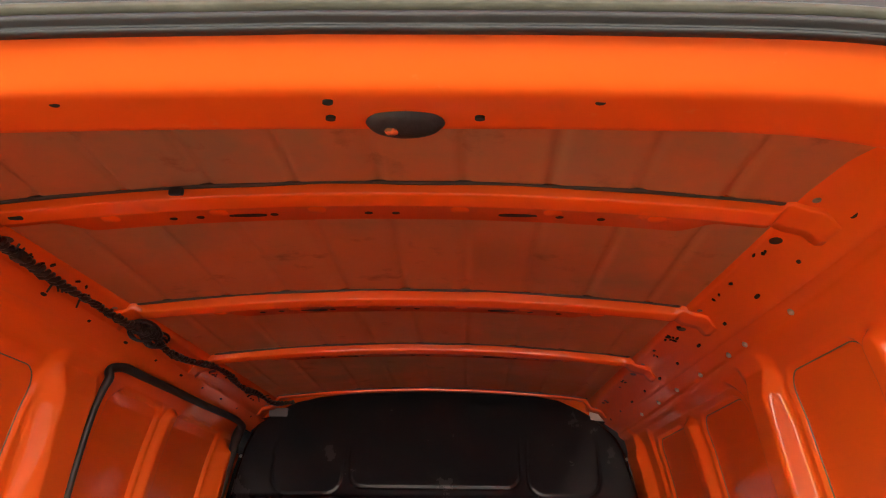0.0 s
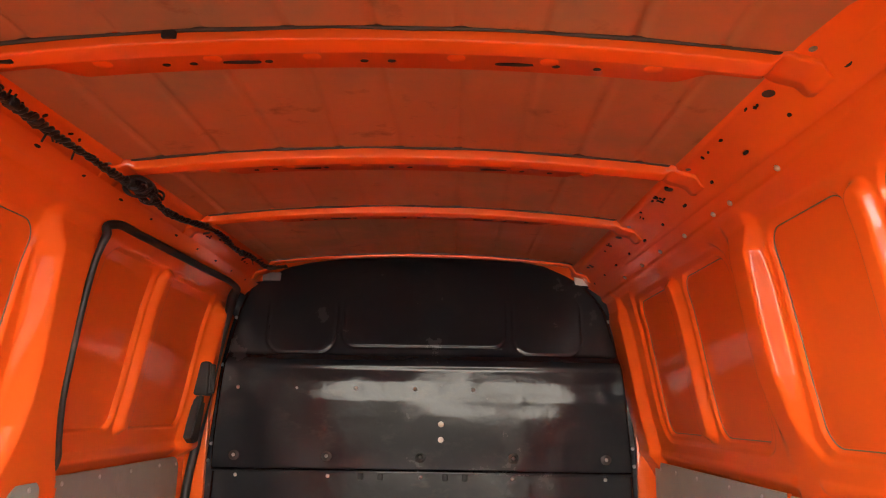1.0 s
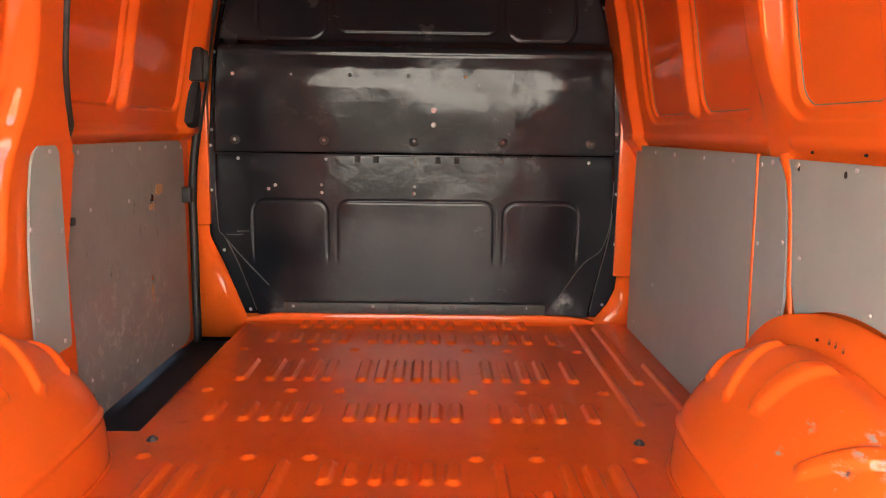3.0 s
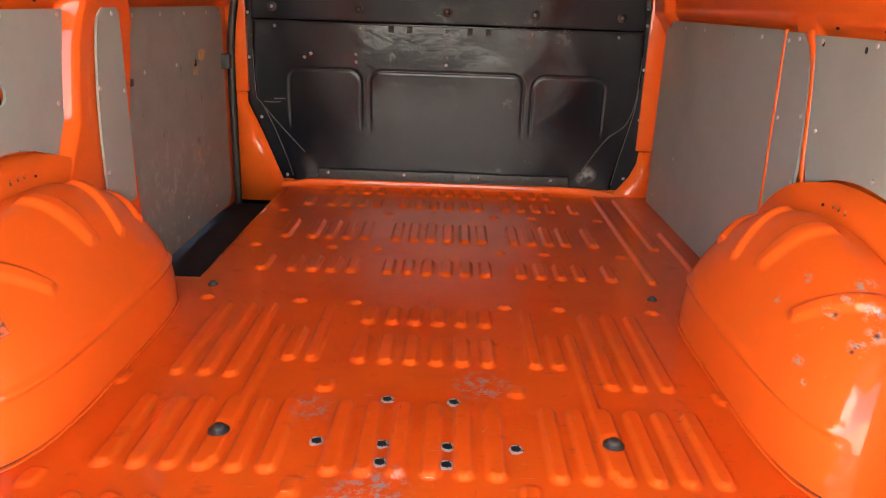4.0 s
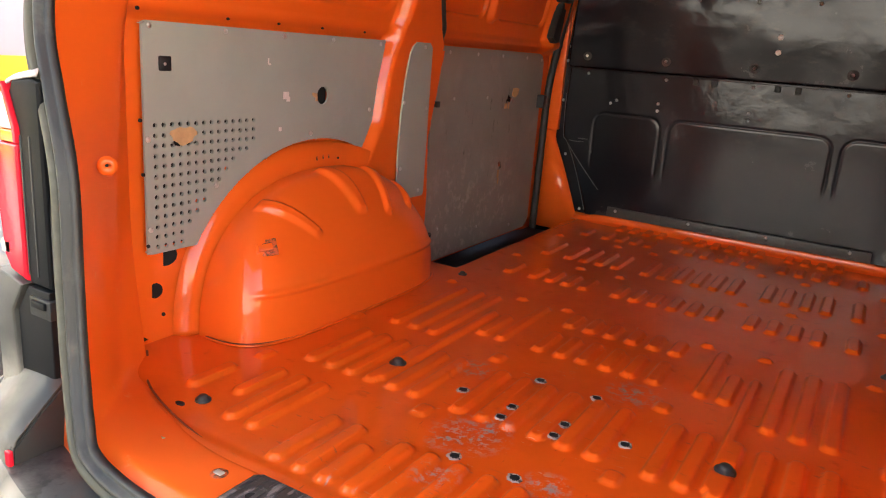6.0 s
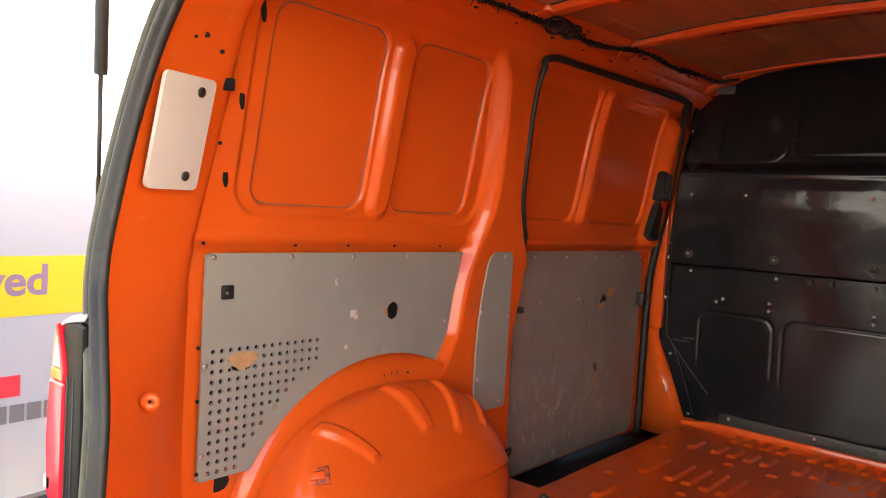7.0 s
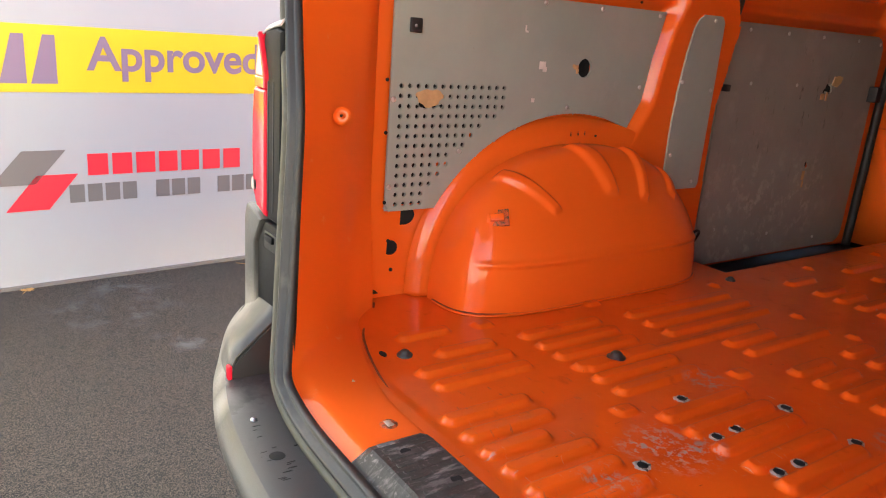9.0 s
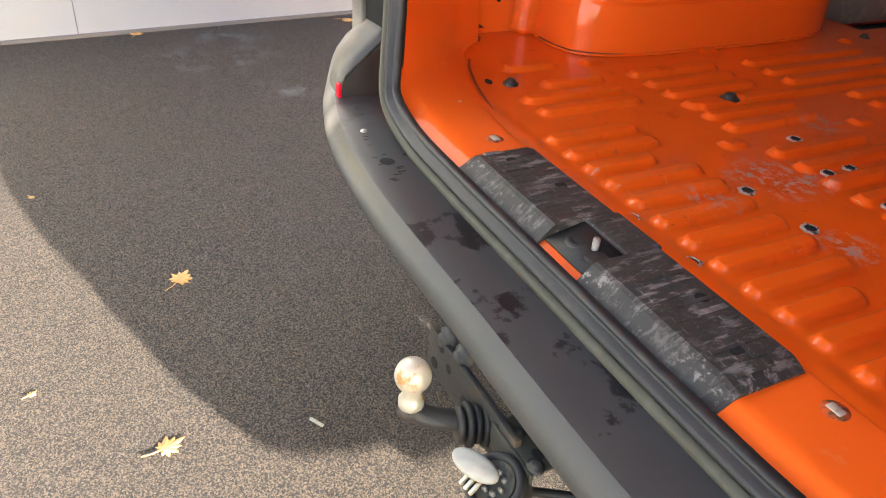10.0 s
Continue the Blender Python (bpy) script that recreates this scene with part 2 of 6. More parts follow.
scuffs_and_tints(M_floor, ((0.0, 0.45, 0.57, 0.50), (0.0, 1.1, 0.57, 0.60)), (0.20, 0.05, 0.02), 8.0, 0.66, 0.69, (24, 2.5, 1))
scuffs_and_tints(M_floor, ((-0.25, 0.45, 0.57, 0.35), (0.35, 0.9, 0.57, 0.40)), (0.30, 0.10, 0.06), 14.0, 0.62, 0.66, (1.5, 7, 1))
# Bumper face and top turn paler towards the left corner.
scuffs_and_tints(M_bump, ((-0.72, 0.055, 0.525, 0.10), (-0.80, 0.095, 0.54, 0.12), (-0.87, 0.15, 0.57, 0.12), (-0.80, 0.14, 0.60, 0.10), (-0.60, 0.02, 0.525, 0.06)), (0.30, 0.275, 0.235), 6.0, 0.34, 0.62)
scuffs_and_tints(M_tread, ((-0.62, 0.06, 0.528, 0.10), (-0.70, 0.075, 0.53, 0.08)), (0.15, 0.145, 0.135), 7.0, 0.36, 0.62)
scuffs_and_tints(M_black, ((0.600, 2.556, 0.652, 0.040), (0.578, 2.556, 0.635, 0.03)), (0.24, 0.24, 0.23), 22.0, 0.44, 0.56)
scuffs_and_tints(M_black, ((0.0, 2.50, 1.45, 0.30), (0.35, 2.50, 1.40, 0.25), (-0.35, 2.5, 1.45, 0.2), (0.1, 2.55, 1.12, 0.25)), (0.030, 0.028, 0.027), 7.0, 0.56, 0.66, (1, 1, 2))
scuffs_and_tints(M_sill, ((-0.20, 0.20, 0.583, 0.09), (-0.08, 0.20, 0.583, 0.10), (0.10, 0.20, 0.583, 0.12), (0.22, 0.20, 0.583, 0.10)), (0.20, 0.185, 0.175), 38.0, 0.53, 0.62, (2.2, 0.5, 1))
scuffs_and_tints(M_sill, ((-0.27, 0.14, 0.57, 0.06), (0.26, 0.16, 0.57, 0.08), (0.05, 0.13, 0.57, 0.05)), (0.22, 0.205, 0.195), 60.0, 0.56, 0.62)
scuffs_and_tints(M_paint, ((0.68, 0.80, 0.80, 0.16), (0.66, 0.92, 0.72, 0.10), (0.70, 1.05, 0.86, 0.12), (-0.655, 1.06, 0.80, 0.03)), (0.30, 0.22, 0.18), 60.0, 0.64, 0.67, (1, 0.7, 2.5))
scuffs_and_tints(M_paint, ((0.707, 0.766, 0.862, 0.022), (0.736, 0.778, 0.874, 0.024), (0.696, 0.696, 0.800, 0.020), (0.688, 0.772, 0.825, 0.020), (0.729, 0.727, 0.846, 0.022), (0.722, 0.695, 0.821, 0.022), (0.641, 0.759, 0.743, 0.016), (0.637, 0.721, 0.722, 0.010), (0.691, 0.882, 0.848, 0.020), (0.658, 0.904, 0.794, 0.014)), (0.40, 0.29, 0.23), 60.0, 0.50, 0.56, (1, 0.6, 1.6))
scuffs_and_tints(M_paint, ((0.696, 0.696, 0.800, 0.007), (0.689, 0.695, 0.792, 0.006), (0.690, 0.765, 0.826, 0.007), (0.722, 0.695, 0.821, 0.007), (0.637, 0.721, 0.722, 0.004)), (0.10, 0.06, 0.05), 50.0, 0.44, 0.50, (1, 0.5, 1.8))
scuffs_and_tints(M_plyd, ((-0.838, 1.85, 0.62, 0.36), (-0.838, 2.15, 0.70, 0.22)), (0.42, 0.38, 0.33), 26.0, 0.52, 0.64)
scuffs_and_tints(M_plyd, ((-0.838, 2.10, 1.02, 0.30), (-0.838, 1.9, 0.9, 0.3)), (0.10, 0.08, 0.065), 12.0, 0.60, 0.68, (1, 3, 1))
# Kept very pale so the added wall throws light into the load bay.
M_bounce = material("pale_bounce_surface", (0.74, 0.75, 0.76), 0.8, tone=0.08, tone_scale=0.7, bump=((60.0, 0.002),))
# White wall whose blue-grey shade is put into the base colour.
M_wall = material("shaded_white_wall", (0.295, 0.330, 0.385), 0.5, tone=0.03, tone_scale=1.2, spots=((14.0, 0.72, 0.8, (0.6, 0.6, 0.6), 0.6),))
M_yellow = material("yellow_print", (0.55, 0.44, 0.012), 0.45, tone=0.03)
M_purple = material("grey_purple_print", (0.18, 0.14, 0.24), 0.4)
M_redp = material("red_print", (0.62, 0.02, 0.045), 0.4)
M_greyp = material("grey_print", (0.13, 0.13, 0.14), 0.4)
M_leaf = material("dry_leaf", (0.56, 0.32, 0.11), 0.7, tone=0.2, tone_scale=50.0)
M_tape = material("black_fabric_tape", (0.012, 0.012, 0.012), 0.6, bump=((250.0, 0.0008),))
M_conduit = material("black_conduit", (0.014, 0.014, 0.014), 0.32, bump=((160.0, 0.0008),))
M_tyre = material("tyre_rubber", (0.02, 0.02, 0.02), 0.7, bump=((60.0, 0.002),))


# ---- mesh helpers ----
def mesh_from(verts, faces, smooth=True):
    me = bpy.data.meshes.new("m")
    me.from_pydata([tuple(map(float, v)) for v in verts], [], [tuple(map(int, f)) for f in faces])
    me.validate()
    if smooth:
        me.polygons.foreach_set("use_smooth", [True] * len(me.polygons))
    me.update()
    return me


def thing(name, at, label, category, group="", kind=""):
    ob = new(name)
    ob.empty_display_size = 0.05
    ob.matrix_world = Matrix.Translation(at)
    return tagged(ob, label, category, group, kind)


def hang(ob, parent):
    """ob, built in world places, becomes a child of parent, whose parts all have their origin undone."""
    if parent is not None:
        ob.parent = parent
        ob.matrix_parent_inverse = parent_inverse(parent)
    return ob


def parent_inverse(parent):
    m, p = Matrix(), parent
    chain = []
    while p is not None:
        chain.append(p)
        p = p.parent
    for p in reversed(chain):
        m = m @ p.matrix_parent_inverse @ p.matrix_basis
    return m.inverted()


def put(name, me, mat, parent=None, label="", at=None):
    me.materials.clear()
    me.materials.append(mat)
    me.name = name
    ob = new(name, me)
    if at is not None:
        ob.matrix_basis = at
    hang(ob, parent)
    if label:
        tagged(ob, label)
    return ob


def part(name, bm, mat, parent=None, label="", smooth=True):
    me = bpy.data.meshes.new(name)
    bmesh.ops.recalc_face_normals(bm, faces=bm.faces[:])
    bm.to_mesh(me)
    bm.free()
    if smooth:
        me.polygons.foreach_set("use_smooth", [True] * len(me.polygons))
        me.set_sharp_from_angle(angle=radians(28))
    return put(name, me, mat, parent, label)


def solid(ob, thick, offset=0.0):
    md = ob.modifiers.new("thickness", "SOLIDIFY")
    md.thickness, md.offset = thick, offset
    return ob


def grid(px, py, pz, keep=None, closed_u=False):
    """A sheet from three equal 2-D arrays; keep: mask of its cells."""
    n, m = px.shape
    idx = np.arange(n * m).reshape(n, m)
    if closed_u:
        idx = np.vstack([idx, idx[:1]])
    f = np.stack([idx[:-1, :-1], idx[1:, :-1], idx[1:, 1:], idx[:-1, 1:]], -1)
    f = f[keep] if keep is not None else f.reshape(-1, 4)
    v = np.stack([px, py, pz], -1).reshape(-1, 3)
    used = np.unique(f)
    lut = np.zeros(len(v), int)
    lut[used] = np.arange(len(used))
    return mesh_from(v[used], lut[f])


def smooth01(t):
    t = np.clip(t, 0, 1)
    return t * t * (3 - 2 * t)


def rrect(a, b, ca, cb, ha, hb, r):
    """Distance to a rounded rectangle, minus inside."""
    qa, qb = np.abs(a - ca) - (ha - r), np.abs(b - cb) - (hb - r)
    return np.hypot(np.maximum(qa, 0), np.maximum(qb, 0)) + np.minimum(np.maximum(qa, qb), 0) - r


def press(d, soft):
    """1 inside, 0 outside, with a soft shoulder."""
    return smooth01(0.5 - d / soft)


def slab(a0, a1, b0, b1, z0, z1, axis="z", bevel=0.0, seg=2):
    """A box from two ranges across the axis and one along it, with rounded edges."""
    bm = bmesh.new()
    bmesh.ops.create_cube(bm, size=1.0)
    dims = {"z": ((a0, a1), (b0, b1), (z0, z1)), "x": ((z0, z1), (a0, a1), (b0, b1)), "y": ((a0, a1), (z0, z1), (b0, b1))}[axis]
    for v in bm.verts:
        v.co = [lo + (hi - lo) * (c + 0.5) for c, (lo, hi) in zip(v.co, dims)]
    if bevel:
        bmesh.ops.bevel(bm, geom=bm.edges[:], offset=bevel, segments=seg, affect="EDGES", profile=0.5)
    return bm


def curve_pts(ctrl, n=12):
    """Catmull-Rom through control points."""
    p = np.array(ctrl, float)
    p = np.vstack([2 * p[0] - p[1], p, 2 * p[-1] - p[-2]])
    out = []
    for i in range(1, len(p) - 2):
        t = np.linspace(0, 1, n, endpoint=False)[:, None]
        a, b, c, d = p[i - 1], p[i], p[i + 1], p[i + 2]
        out.append(0.5 * (2 * b + (c - a) * t + (2 * a - 5 * b + 4 * c - d) * t**2 + (3 * b - a - 3 * c + d) * t**3))
    out.append(p[-2][None])
    return np.vstack(out)


def tube(path, radius, seg=10, up=(0, 0, 1), squash=1.0, closed=False, profile=None):
    """A tube along points; radius may vary; profile: (a, b) offsets in place of a circle."""
    p = np.array(path, float)
    n = len(p)
    tan = np.gradient(p, axis=0) if not closed else np.roll(p, -1, 0) - np.roll(p, 1, 0)
    tan /= np.linalg.norm(tan, axis=1)[:, None] + 1e-12
    upv = np.array(up, float) if np.ndim(up) == 1 else np.array(up)
    side = np.cross(tan, upv)
    side /= np.linalg.norm(side, axis=1)[:, None] + 1e-9
    nor = np.cross(side, tan)
    rad = np.broadcast_to(np.array(radius, float), (n,))
    if profile is None:
        ang = np.linspace(0, 2 * np.pi, seg, endpoint=False)
        profile = np.stack([np.cos(ang), np.sin(ang) * squash], 1)
    prof_ = np.array(profile, float)
    pts = p[:, None] + rad[:, None, None] * (prof_[None, :, :1] * side[:, None] + prof_[None, :, 1:] * nor[:, None])
    k = len(prof_)
    verts = pts.reshape(-1, 3)
    faces = []
    rows = n if closed else n - 1
    for i in range(rows):
        j = (i + 1) % n
        for a in range(k):
            b = (a + 1) % k
            faces.append((i * k + a, i * k + b, j * k + b, j * k + a))
    if not closed:
        faces += [tuple(range(k))[::-1], tuple((n - 1) * k + a for a in range(k))]
    return mesh_from(verts, faces)


def lathe(profile, seg=20):
    """A turned mesh round z from (radius, height) pairs."""
    ang = np.linspace(0, 2 * np.pi, seg, endpoint=False)
    r, h = np.array(profile).T
    px, py = r[None] * np.cos(ang)[:, None], r[None] * np.sin(ang)[:, None]
    return grid(px, py, np.broadcast_to(h, px.shape).copy(), closed_u=True)


def facing(at, normal, roll_up=(0, 0, 1)):
    """A pose whose z points along the normal."""
    return Matrix.Translation(at) @ Vector(normal).to_track_quat("Z", "Y").to_matrix().to_4x4()


def merged(meshes):
    """Several (mesh, pose) as one mesh."""
    bm = bmesh.new()
    for me, m in meshes:
        tmp = me.copy()
        tmp.transform(m)
        bm.from_mesh(tmp)
        bpy.data.meshes.remove(tmp)
    return bm


def dome(r, h=0.4):
    return lathe([(0.0, r * h), (r * 0.5, r * h * 0.9), (r * 0.85, r * h * 0.5), (r, 0.0), (r, -0.002)], 12)


def disc(rx, ry, seg=14):
    a = np.linspace(0, 2 * np.pi, seg, endpoint=False)
    return mesh_from([(rx * math.cos(t), ry * math.sin(t), 0) for t in a] + [(rx * math.cos(t), ry * math.sin(t), -0.003) for t in a],
                     [tuple(range(seg))] + [(i, (i + 1) % seg, seg + (i + 1) % seg, seg + i) for i in range(seg)], smooth=False)


# ---- the van's shape ----
FLOOR = 0.57


def side_x(z):
    """Half width of the inner side wall at a height."""
    return np.interp(z, [0.3, 1.255, 1.285, 1.40, 1.478, 1.59, 1.70, 1.78, 1.82, 1.85, 1.88, 1.93], [0.835, 0.832, 0.815, 0.788, 0.772, 0.753, 0.733, 0.712, 0.690, 0.655, 0.610, 0.585])


def roof_z(x, y):
    """The roof skin from inside."""
    return 1.940 + 0.030 * (y - 0.77) - 0.11 * x**2 - 0.9 * np.maximum(np.abs(x) - 0.55, 0) ** 2


def front_shift(y):
    return 0.016 * np.clip((y - 1.3) / 0.3, 0, 1)


van = thing("van", (0, 1.3, 0), "bright orange panel van, its tailgate raised and its load bay empty", "van")

# floor pan, with pressed ribs and dimples
ys, xs = np.arange(0.25, 2.612, 0.0045), np.arange(-0.86, 0.8801, 0.0032)
Y, X = np.meshgrid(ys, xs, indexing="ij")
Xc = X - front_shift(Y)


def ribs(centres, y0, y1, half=0.0150):
    h = np.zeros_like(X)
    for c in centres:
        h = np.maximum(h, press(rrect(Xc, Y, c, (y0 + y1) / 2, half, (y1 - y0) / 2, half), 0.0085))
    return h


MID = (-0.138, -0.083, -0.028, 0.028, 0.083, 0.138)
both = lambda *v: tuple(s * a for a in v for s in (-1, 1))  # noqa: E731
H = ribs((*MID, *both(0.240, 0.296)), 0.300, 0.478)
H = np.maximum(H, ribs(both(0.190), 0.300, 0.430))
H = np.maximum(H, ribs(both(0.400, 0.455), 0.352, 0.570))
H = np.maximum(H, ribs(both(0.512), 0.430, 0.568))
H = np.maximum(H, ribs(both(0.607), 0.398, 0.520))
H = np.maximum(H, ribs((*MID, *both(0.241, 0.294, 0.348, 0.402, 0.455, 0.510)), 0.640, 0.866))
H = np.maximum(H, ribs(both(0.388, 0.443, 0.500), 0.950, 1.322))
H = np.maximum(H, ribs(both(0.334), 0.66, 1.198, 0.010))
H = np.maximum(H, ribs(both(0.240), 1.03, 1.33, 0.013))
H = np.maximum(H, ribs(both(0.290), 1.03, 1.195))
H = np.maximum(H, ribs(MID, 1.028, 1.165))
H = np.maximum(H, ribs(MID, 1.228, 1.33))
for lo, hi in ((1.565, 1.69), (1.868, 2.068), (2.262, 2.375)):
    H = np.maximum(H, ribs((*MID, *both(0.241, 0.297, 0.354, 0.410, 0.496)), lo, hi))
H = np.maximum(H, ribs((*MID, *both(0.243, 0.300, 0.356, 0.412)), 2.450, 2.600))
H = np.maximum(H, ribs((0.61,), 1.555, 2.52, 0.010))
H = np.maximum(H, ribs((0.690,), 1.86, 2.49, 0.014))
H = np.maximum(H, ribs((0.755,), 1.62, 2.05, 0.010))
for yy in (1.355, 1.785, 2.182):
    for c in (-0.328, -0.190, 0.190, 0.328, -0.565, 0.565):
        H = np.maximum(H, 0.8 * press(np.hypot(Xc - c, (Y - yy) * 1.2) - 0.014, 0.012))
for yy in (0.605, 0.93):
    for c in (-0.19, 0.19, -0.60, 0.60):
        H = np.maximum(H, 0.7 * press(rrect(X, Y, c, yy, 0.015, 0.022, 0.01), 0.010))
for bx, by in ((-0.347, 0.75), (0.347, 0.75), (-0.539, 0.374), (0.539, 0.374)):
    H = H * (1 - press(np.hypot(X - bx, Y - by) - 0.020, 0.02)) + 0.0
Z = FLOOR - 0.004 + 0.0100 * H
Z += 0.004 * smooth01((0.30 - Y) / 0.03)
Z += 0.022 * smooth01((Y - 2.585) / 0.02)
well = (X < -0.628 + 0.03 * smooth01((Y - 2.45) / 0.1)) & (Y > 1.495 + 0.10 * np.clip((X + 0.66) / -0.1, 0, 1) * 0)
cell = ~well
keep = cell[:-1, :-1] & cell[1:, 1:] & cell[1:, :-1] & cell[:-1, 1:]
floor = put("floor_pan", grid(X, Y, Z, keep), M_floor, van, "orange painted ribbed steel floor, scuffed to grey in places")

# the step well of the sliding door, with its black tray
bm = bmesh.new()
wv = [bm.verts.new(c) for c in ((-0.628, 1.495, 0.566), (-0.605, 2.60, 0.566), (-0.628, 1.495, 0.47), (-0.605, 2.60, 0.47), (-0.97, 1.495, 0.566), (-0.97, 1.495, 0.47), (-0.97, 2.60, 0.47))]
for f in ((0, 1, 3, 2), (0, 2, 5, 4), (2, 3, 6, 5)):
    bm.faces.new([wv[i] for i in f])
solid(part("step_well", bm, M_well, van, "black step well inside the sliding door", smooth=False), 0.004, -1)

# wheel arches
A_Y, A_Z = 1.005, FLOOR


def wheel_arch(s):
    name = "wheel_arch"
    u, v = np.meshgrid(np.linspace(0, np.pi, 320), np.linspace(0, 1, 150) ** 1.5, indexing="ij")
    # a rounded box dome: r runs from the wall rim (1) to the middle of the inner face (0)
    q = v * np.pi / 2
    e = 2 / 4.2
    depth, r = np.sin(q) ** e, np.cos(q) ** e
    cu, su = np.cos(u), np.sin(u)
    ry = np.where(cu < 0, 0.420, 0.400)
    b = 0.352
    n2 = 2 / 2.35
    py = A_Y + ry * np.sign(cu) * np.abs(cu) ** n2 * r * (1 - 0.0 * depth)
    pz = A_Z - 0.004 + b * np.abs(su) ** n2 * r
    D = 0.186
    px = -0.790 + D * depth
    # the top leans in: the inner face slopes back towards the wall as it rises
    hh = pz - (FLOOR + 0.125)
    px -= 0.23 * (hh + np.sqrt(hh**2 + 0.0016)) * depth
    # raised ribs over the crown
    ang = np.degrees(u)
    rib = np.zeros_like(u)
    for c in (50, 72, 93, 126):
        rib = np.maximum(rib, press(np.abs(ang - c + 11 * (v - 0.1)) - 2.6, 2.6) * smooth01((v - 0.03) / 0.03) * smooth01(((0.70 if c > 60 else 0.5) - v) / 0.05))
    # belt crease round the inner face
    belt = press(np.abs(pz - (FLOOR + 0.112)) - 0.006, 0.013) * smooth01((v - 0.25) / 0.2)
    px += 0.007 * rib + 0.0065 * belt
    pz += 0.009 * rib * np.abs(su)
    py += 0.004 * rib * cu
    me = grid(px if s < 0 else -px, py, pz)
    arch = put(name, me, M_paint, van, "domed orange wheel arch with pressed ribs")
    # flange against the side wall
    a = np.linspace(-0.12, np.pi + 0.10, 90)
    rr = np.stack(np.meshgrid(a, np.array([0.0, 0.25, 0.5, 0.75, 1.0]), indexing="ij"))
    wdt = 0.060
    fy = A_Y + (np.where(np.cos(rr[0]) < 0, 0.40, 0.40) + wdt * rr[1]) * np.sign(np.cos(rr[0])) * np.abs(np.cos(rr[0])) ** 0.9
    fz = A_Z + (0.335 + wdt * 1.25 * rr[1]) * np.sign(np.sin(rr[0])) * np.abs(np.sin(rr[0])) ** 0.9
    fx = -0.792 - (0.016 * rr[1] + 0.022 * smooth01((rr[1] - 0.72) / 0.28)) * (1 - 0.9 * smooth01((fy - 1.10) / 0.12))
    fz = np.maximum(fz, FLOOR - 0.003)
    put("arch_flange", grid(fx if s < 0 else -fx, fy, fz), M_paint, van)
    # sealant bead along the floor
    qs = np.linspace(0.02, np.pi / 2 - 0.02, 26)
    foot_x, foot_r = 0.790 - 0.183 * np.sin(qs) ** e, np.cos(qs) ** e
    bead = [(s * x, A_Y - 0.424 * r, FLOOR - 0.001) for x, r in zip(foot_x, foot_r)] + [(s * x, A_Y + 0.404 * r, FLOOR - 0.001) for x, r in zip(foot_x[::-1], foot_r[::-1])]
    bead = [(x - s * 0.004, y, z) for x, y, z in bead]
    put("sealant_bead", tube(bead, 0.0045, 6, squash=0.6), M_paint, arch)
    # thin dark brown line just inside the bead
    put("joint_line", tube([(x + s * 0.0050, y, z + 0.003) for x, y, z in bead], 0.0022, 6, squash=0.6), M_joint, arch, "thin dark brown line in the joint")
    if s < 0:
        at = Matrix.Translation((-0.684, 0.687, 0.776)) @ Vector((0.50, -0.60, 0.62)).to_track_quat("Z", "Y").to_matrix().to_4x4() @ Euler((0, 0, 0.25)).to_matrix().to_4x4()
        for nm, box, mat_, lb in (("clip_pad", (-0.026, 0.026, -0.020, 0.020, -0.004, 0.004), M_worn, "painted-over orange clip on the wheel arch, dirty and chipped"), ("clip_hook", (-0.014, 0.016, -0.010, 0.006, 0.003, 0.013), M_paint, ""),
                                  ("clip_slot", (-0.012, 0.016, 0.0062, 0.0105, 0.003, 0.0056), M_rubber, ""), ("clip_tab", (-0.022, -0.015, -0.012, 0.012, 0.003, 0.008), M_paint, "")):
            hit = slab(*box, bevel=0.0012)
            bmesh.ops.transform(hit, matrix=at, verts=hit.verts)
            part(nm, hit, mat_, arch, lb)
    for y, z in ((0.985, 0.942), (1.010, 0.944), (1.032, 0.944)):
        put("slot", disc(0.0014, 0.006), M_worn, arch, at=facing((s * 0.7912, y, z), (-s, 0, 0)))
    put("hole", disc(0.003, 0.003), M_dark, arch, at=facing((s * 0.7912, 1.072, 0.936), (-s, 0, 0)))
    return arch


wheel_arch(-1)
wheel_arch(1)


# side walls
def right_shift(y):
    return 0.018 * smooth01((np.asarray(y) - 0.55) / 0.5)


def seam(s, depth, y0, y1, z0, z1, r, parent, slant=0.0, shift=None):
    """The dark sealed joint round a pressed pane."""
    pts = []
    for cy, cz, a0 in ((y1 - r, z1 - r, 0), (y0 + r, z1 - r, 90), (y0 + r, z0 + r, 180), (y1 - r, z0 + r, 270)):
        for a in np.linspace(a0, a0 + 90, 8):
            pts.append((cy + r * math.cos(radians(a)), cz + r * math.sin(radians(a))))
    line = []
    for (ya, za), (yb, zb_) in zip(pts, pts[1:] + pts[:1]):
        for t in np.linspace(0, 1, 8 if math.hypot(yb - ya, zb_ - za) > 0.05 else 1, endpoint=False):
            y, z = ya + (yb - ya) * t, za + (zb_ - za) * t
            y -= slant * (z - 1.575)
            x = float(side_x(z)) + depth + (float(right_shift(y)) if s > 0 else 0.0)
            line.append((s * x, y, z))
    put("pane_joint", tube(np.array(line), 0.0016, 6, up=(1, 0.1, 0.1), closed=True), M_flange, parent)


PANES_REAR = ((0.562, 0.881, 0.0), (0.981, 1.274, 0.0))
PANES_FRONT = ((1.503, 1.820, 0.0), (1.958, 2.282, 0.03))


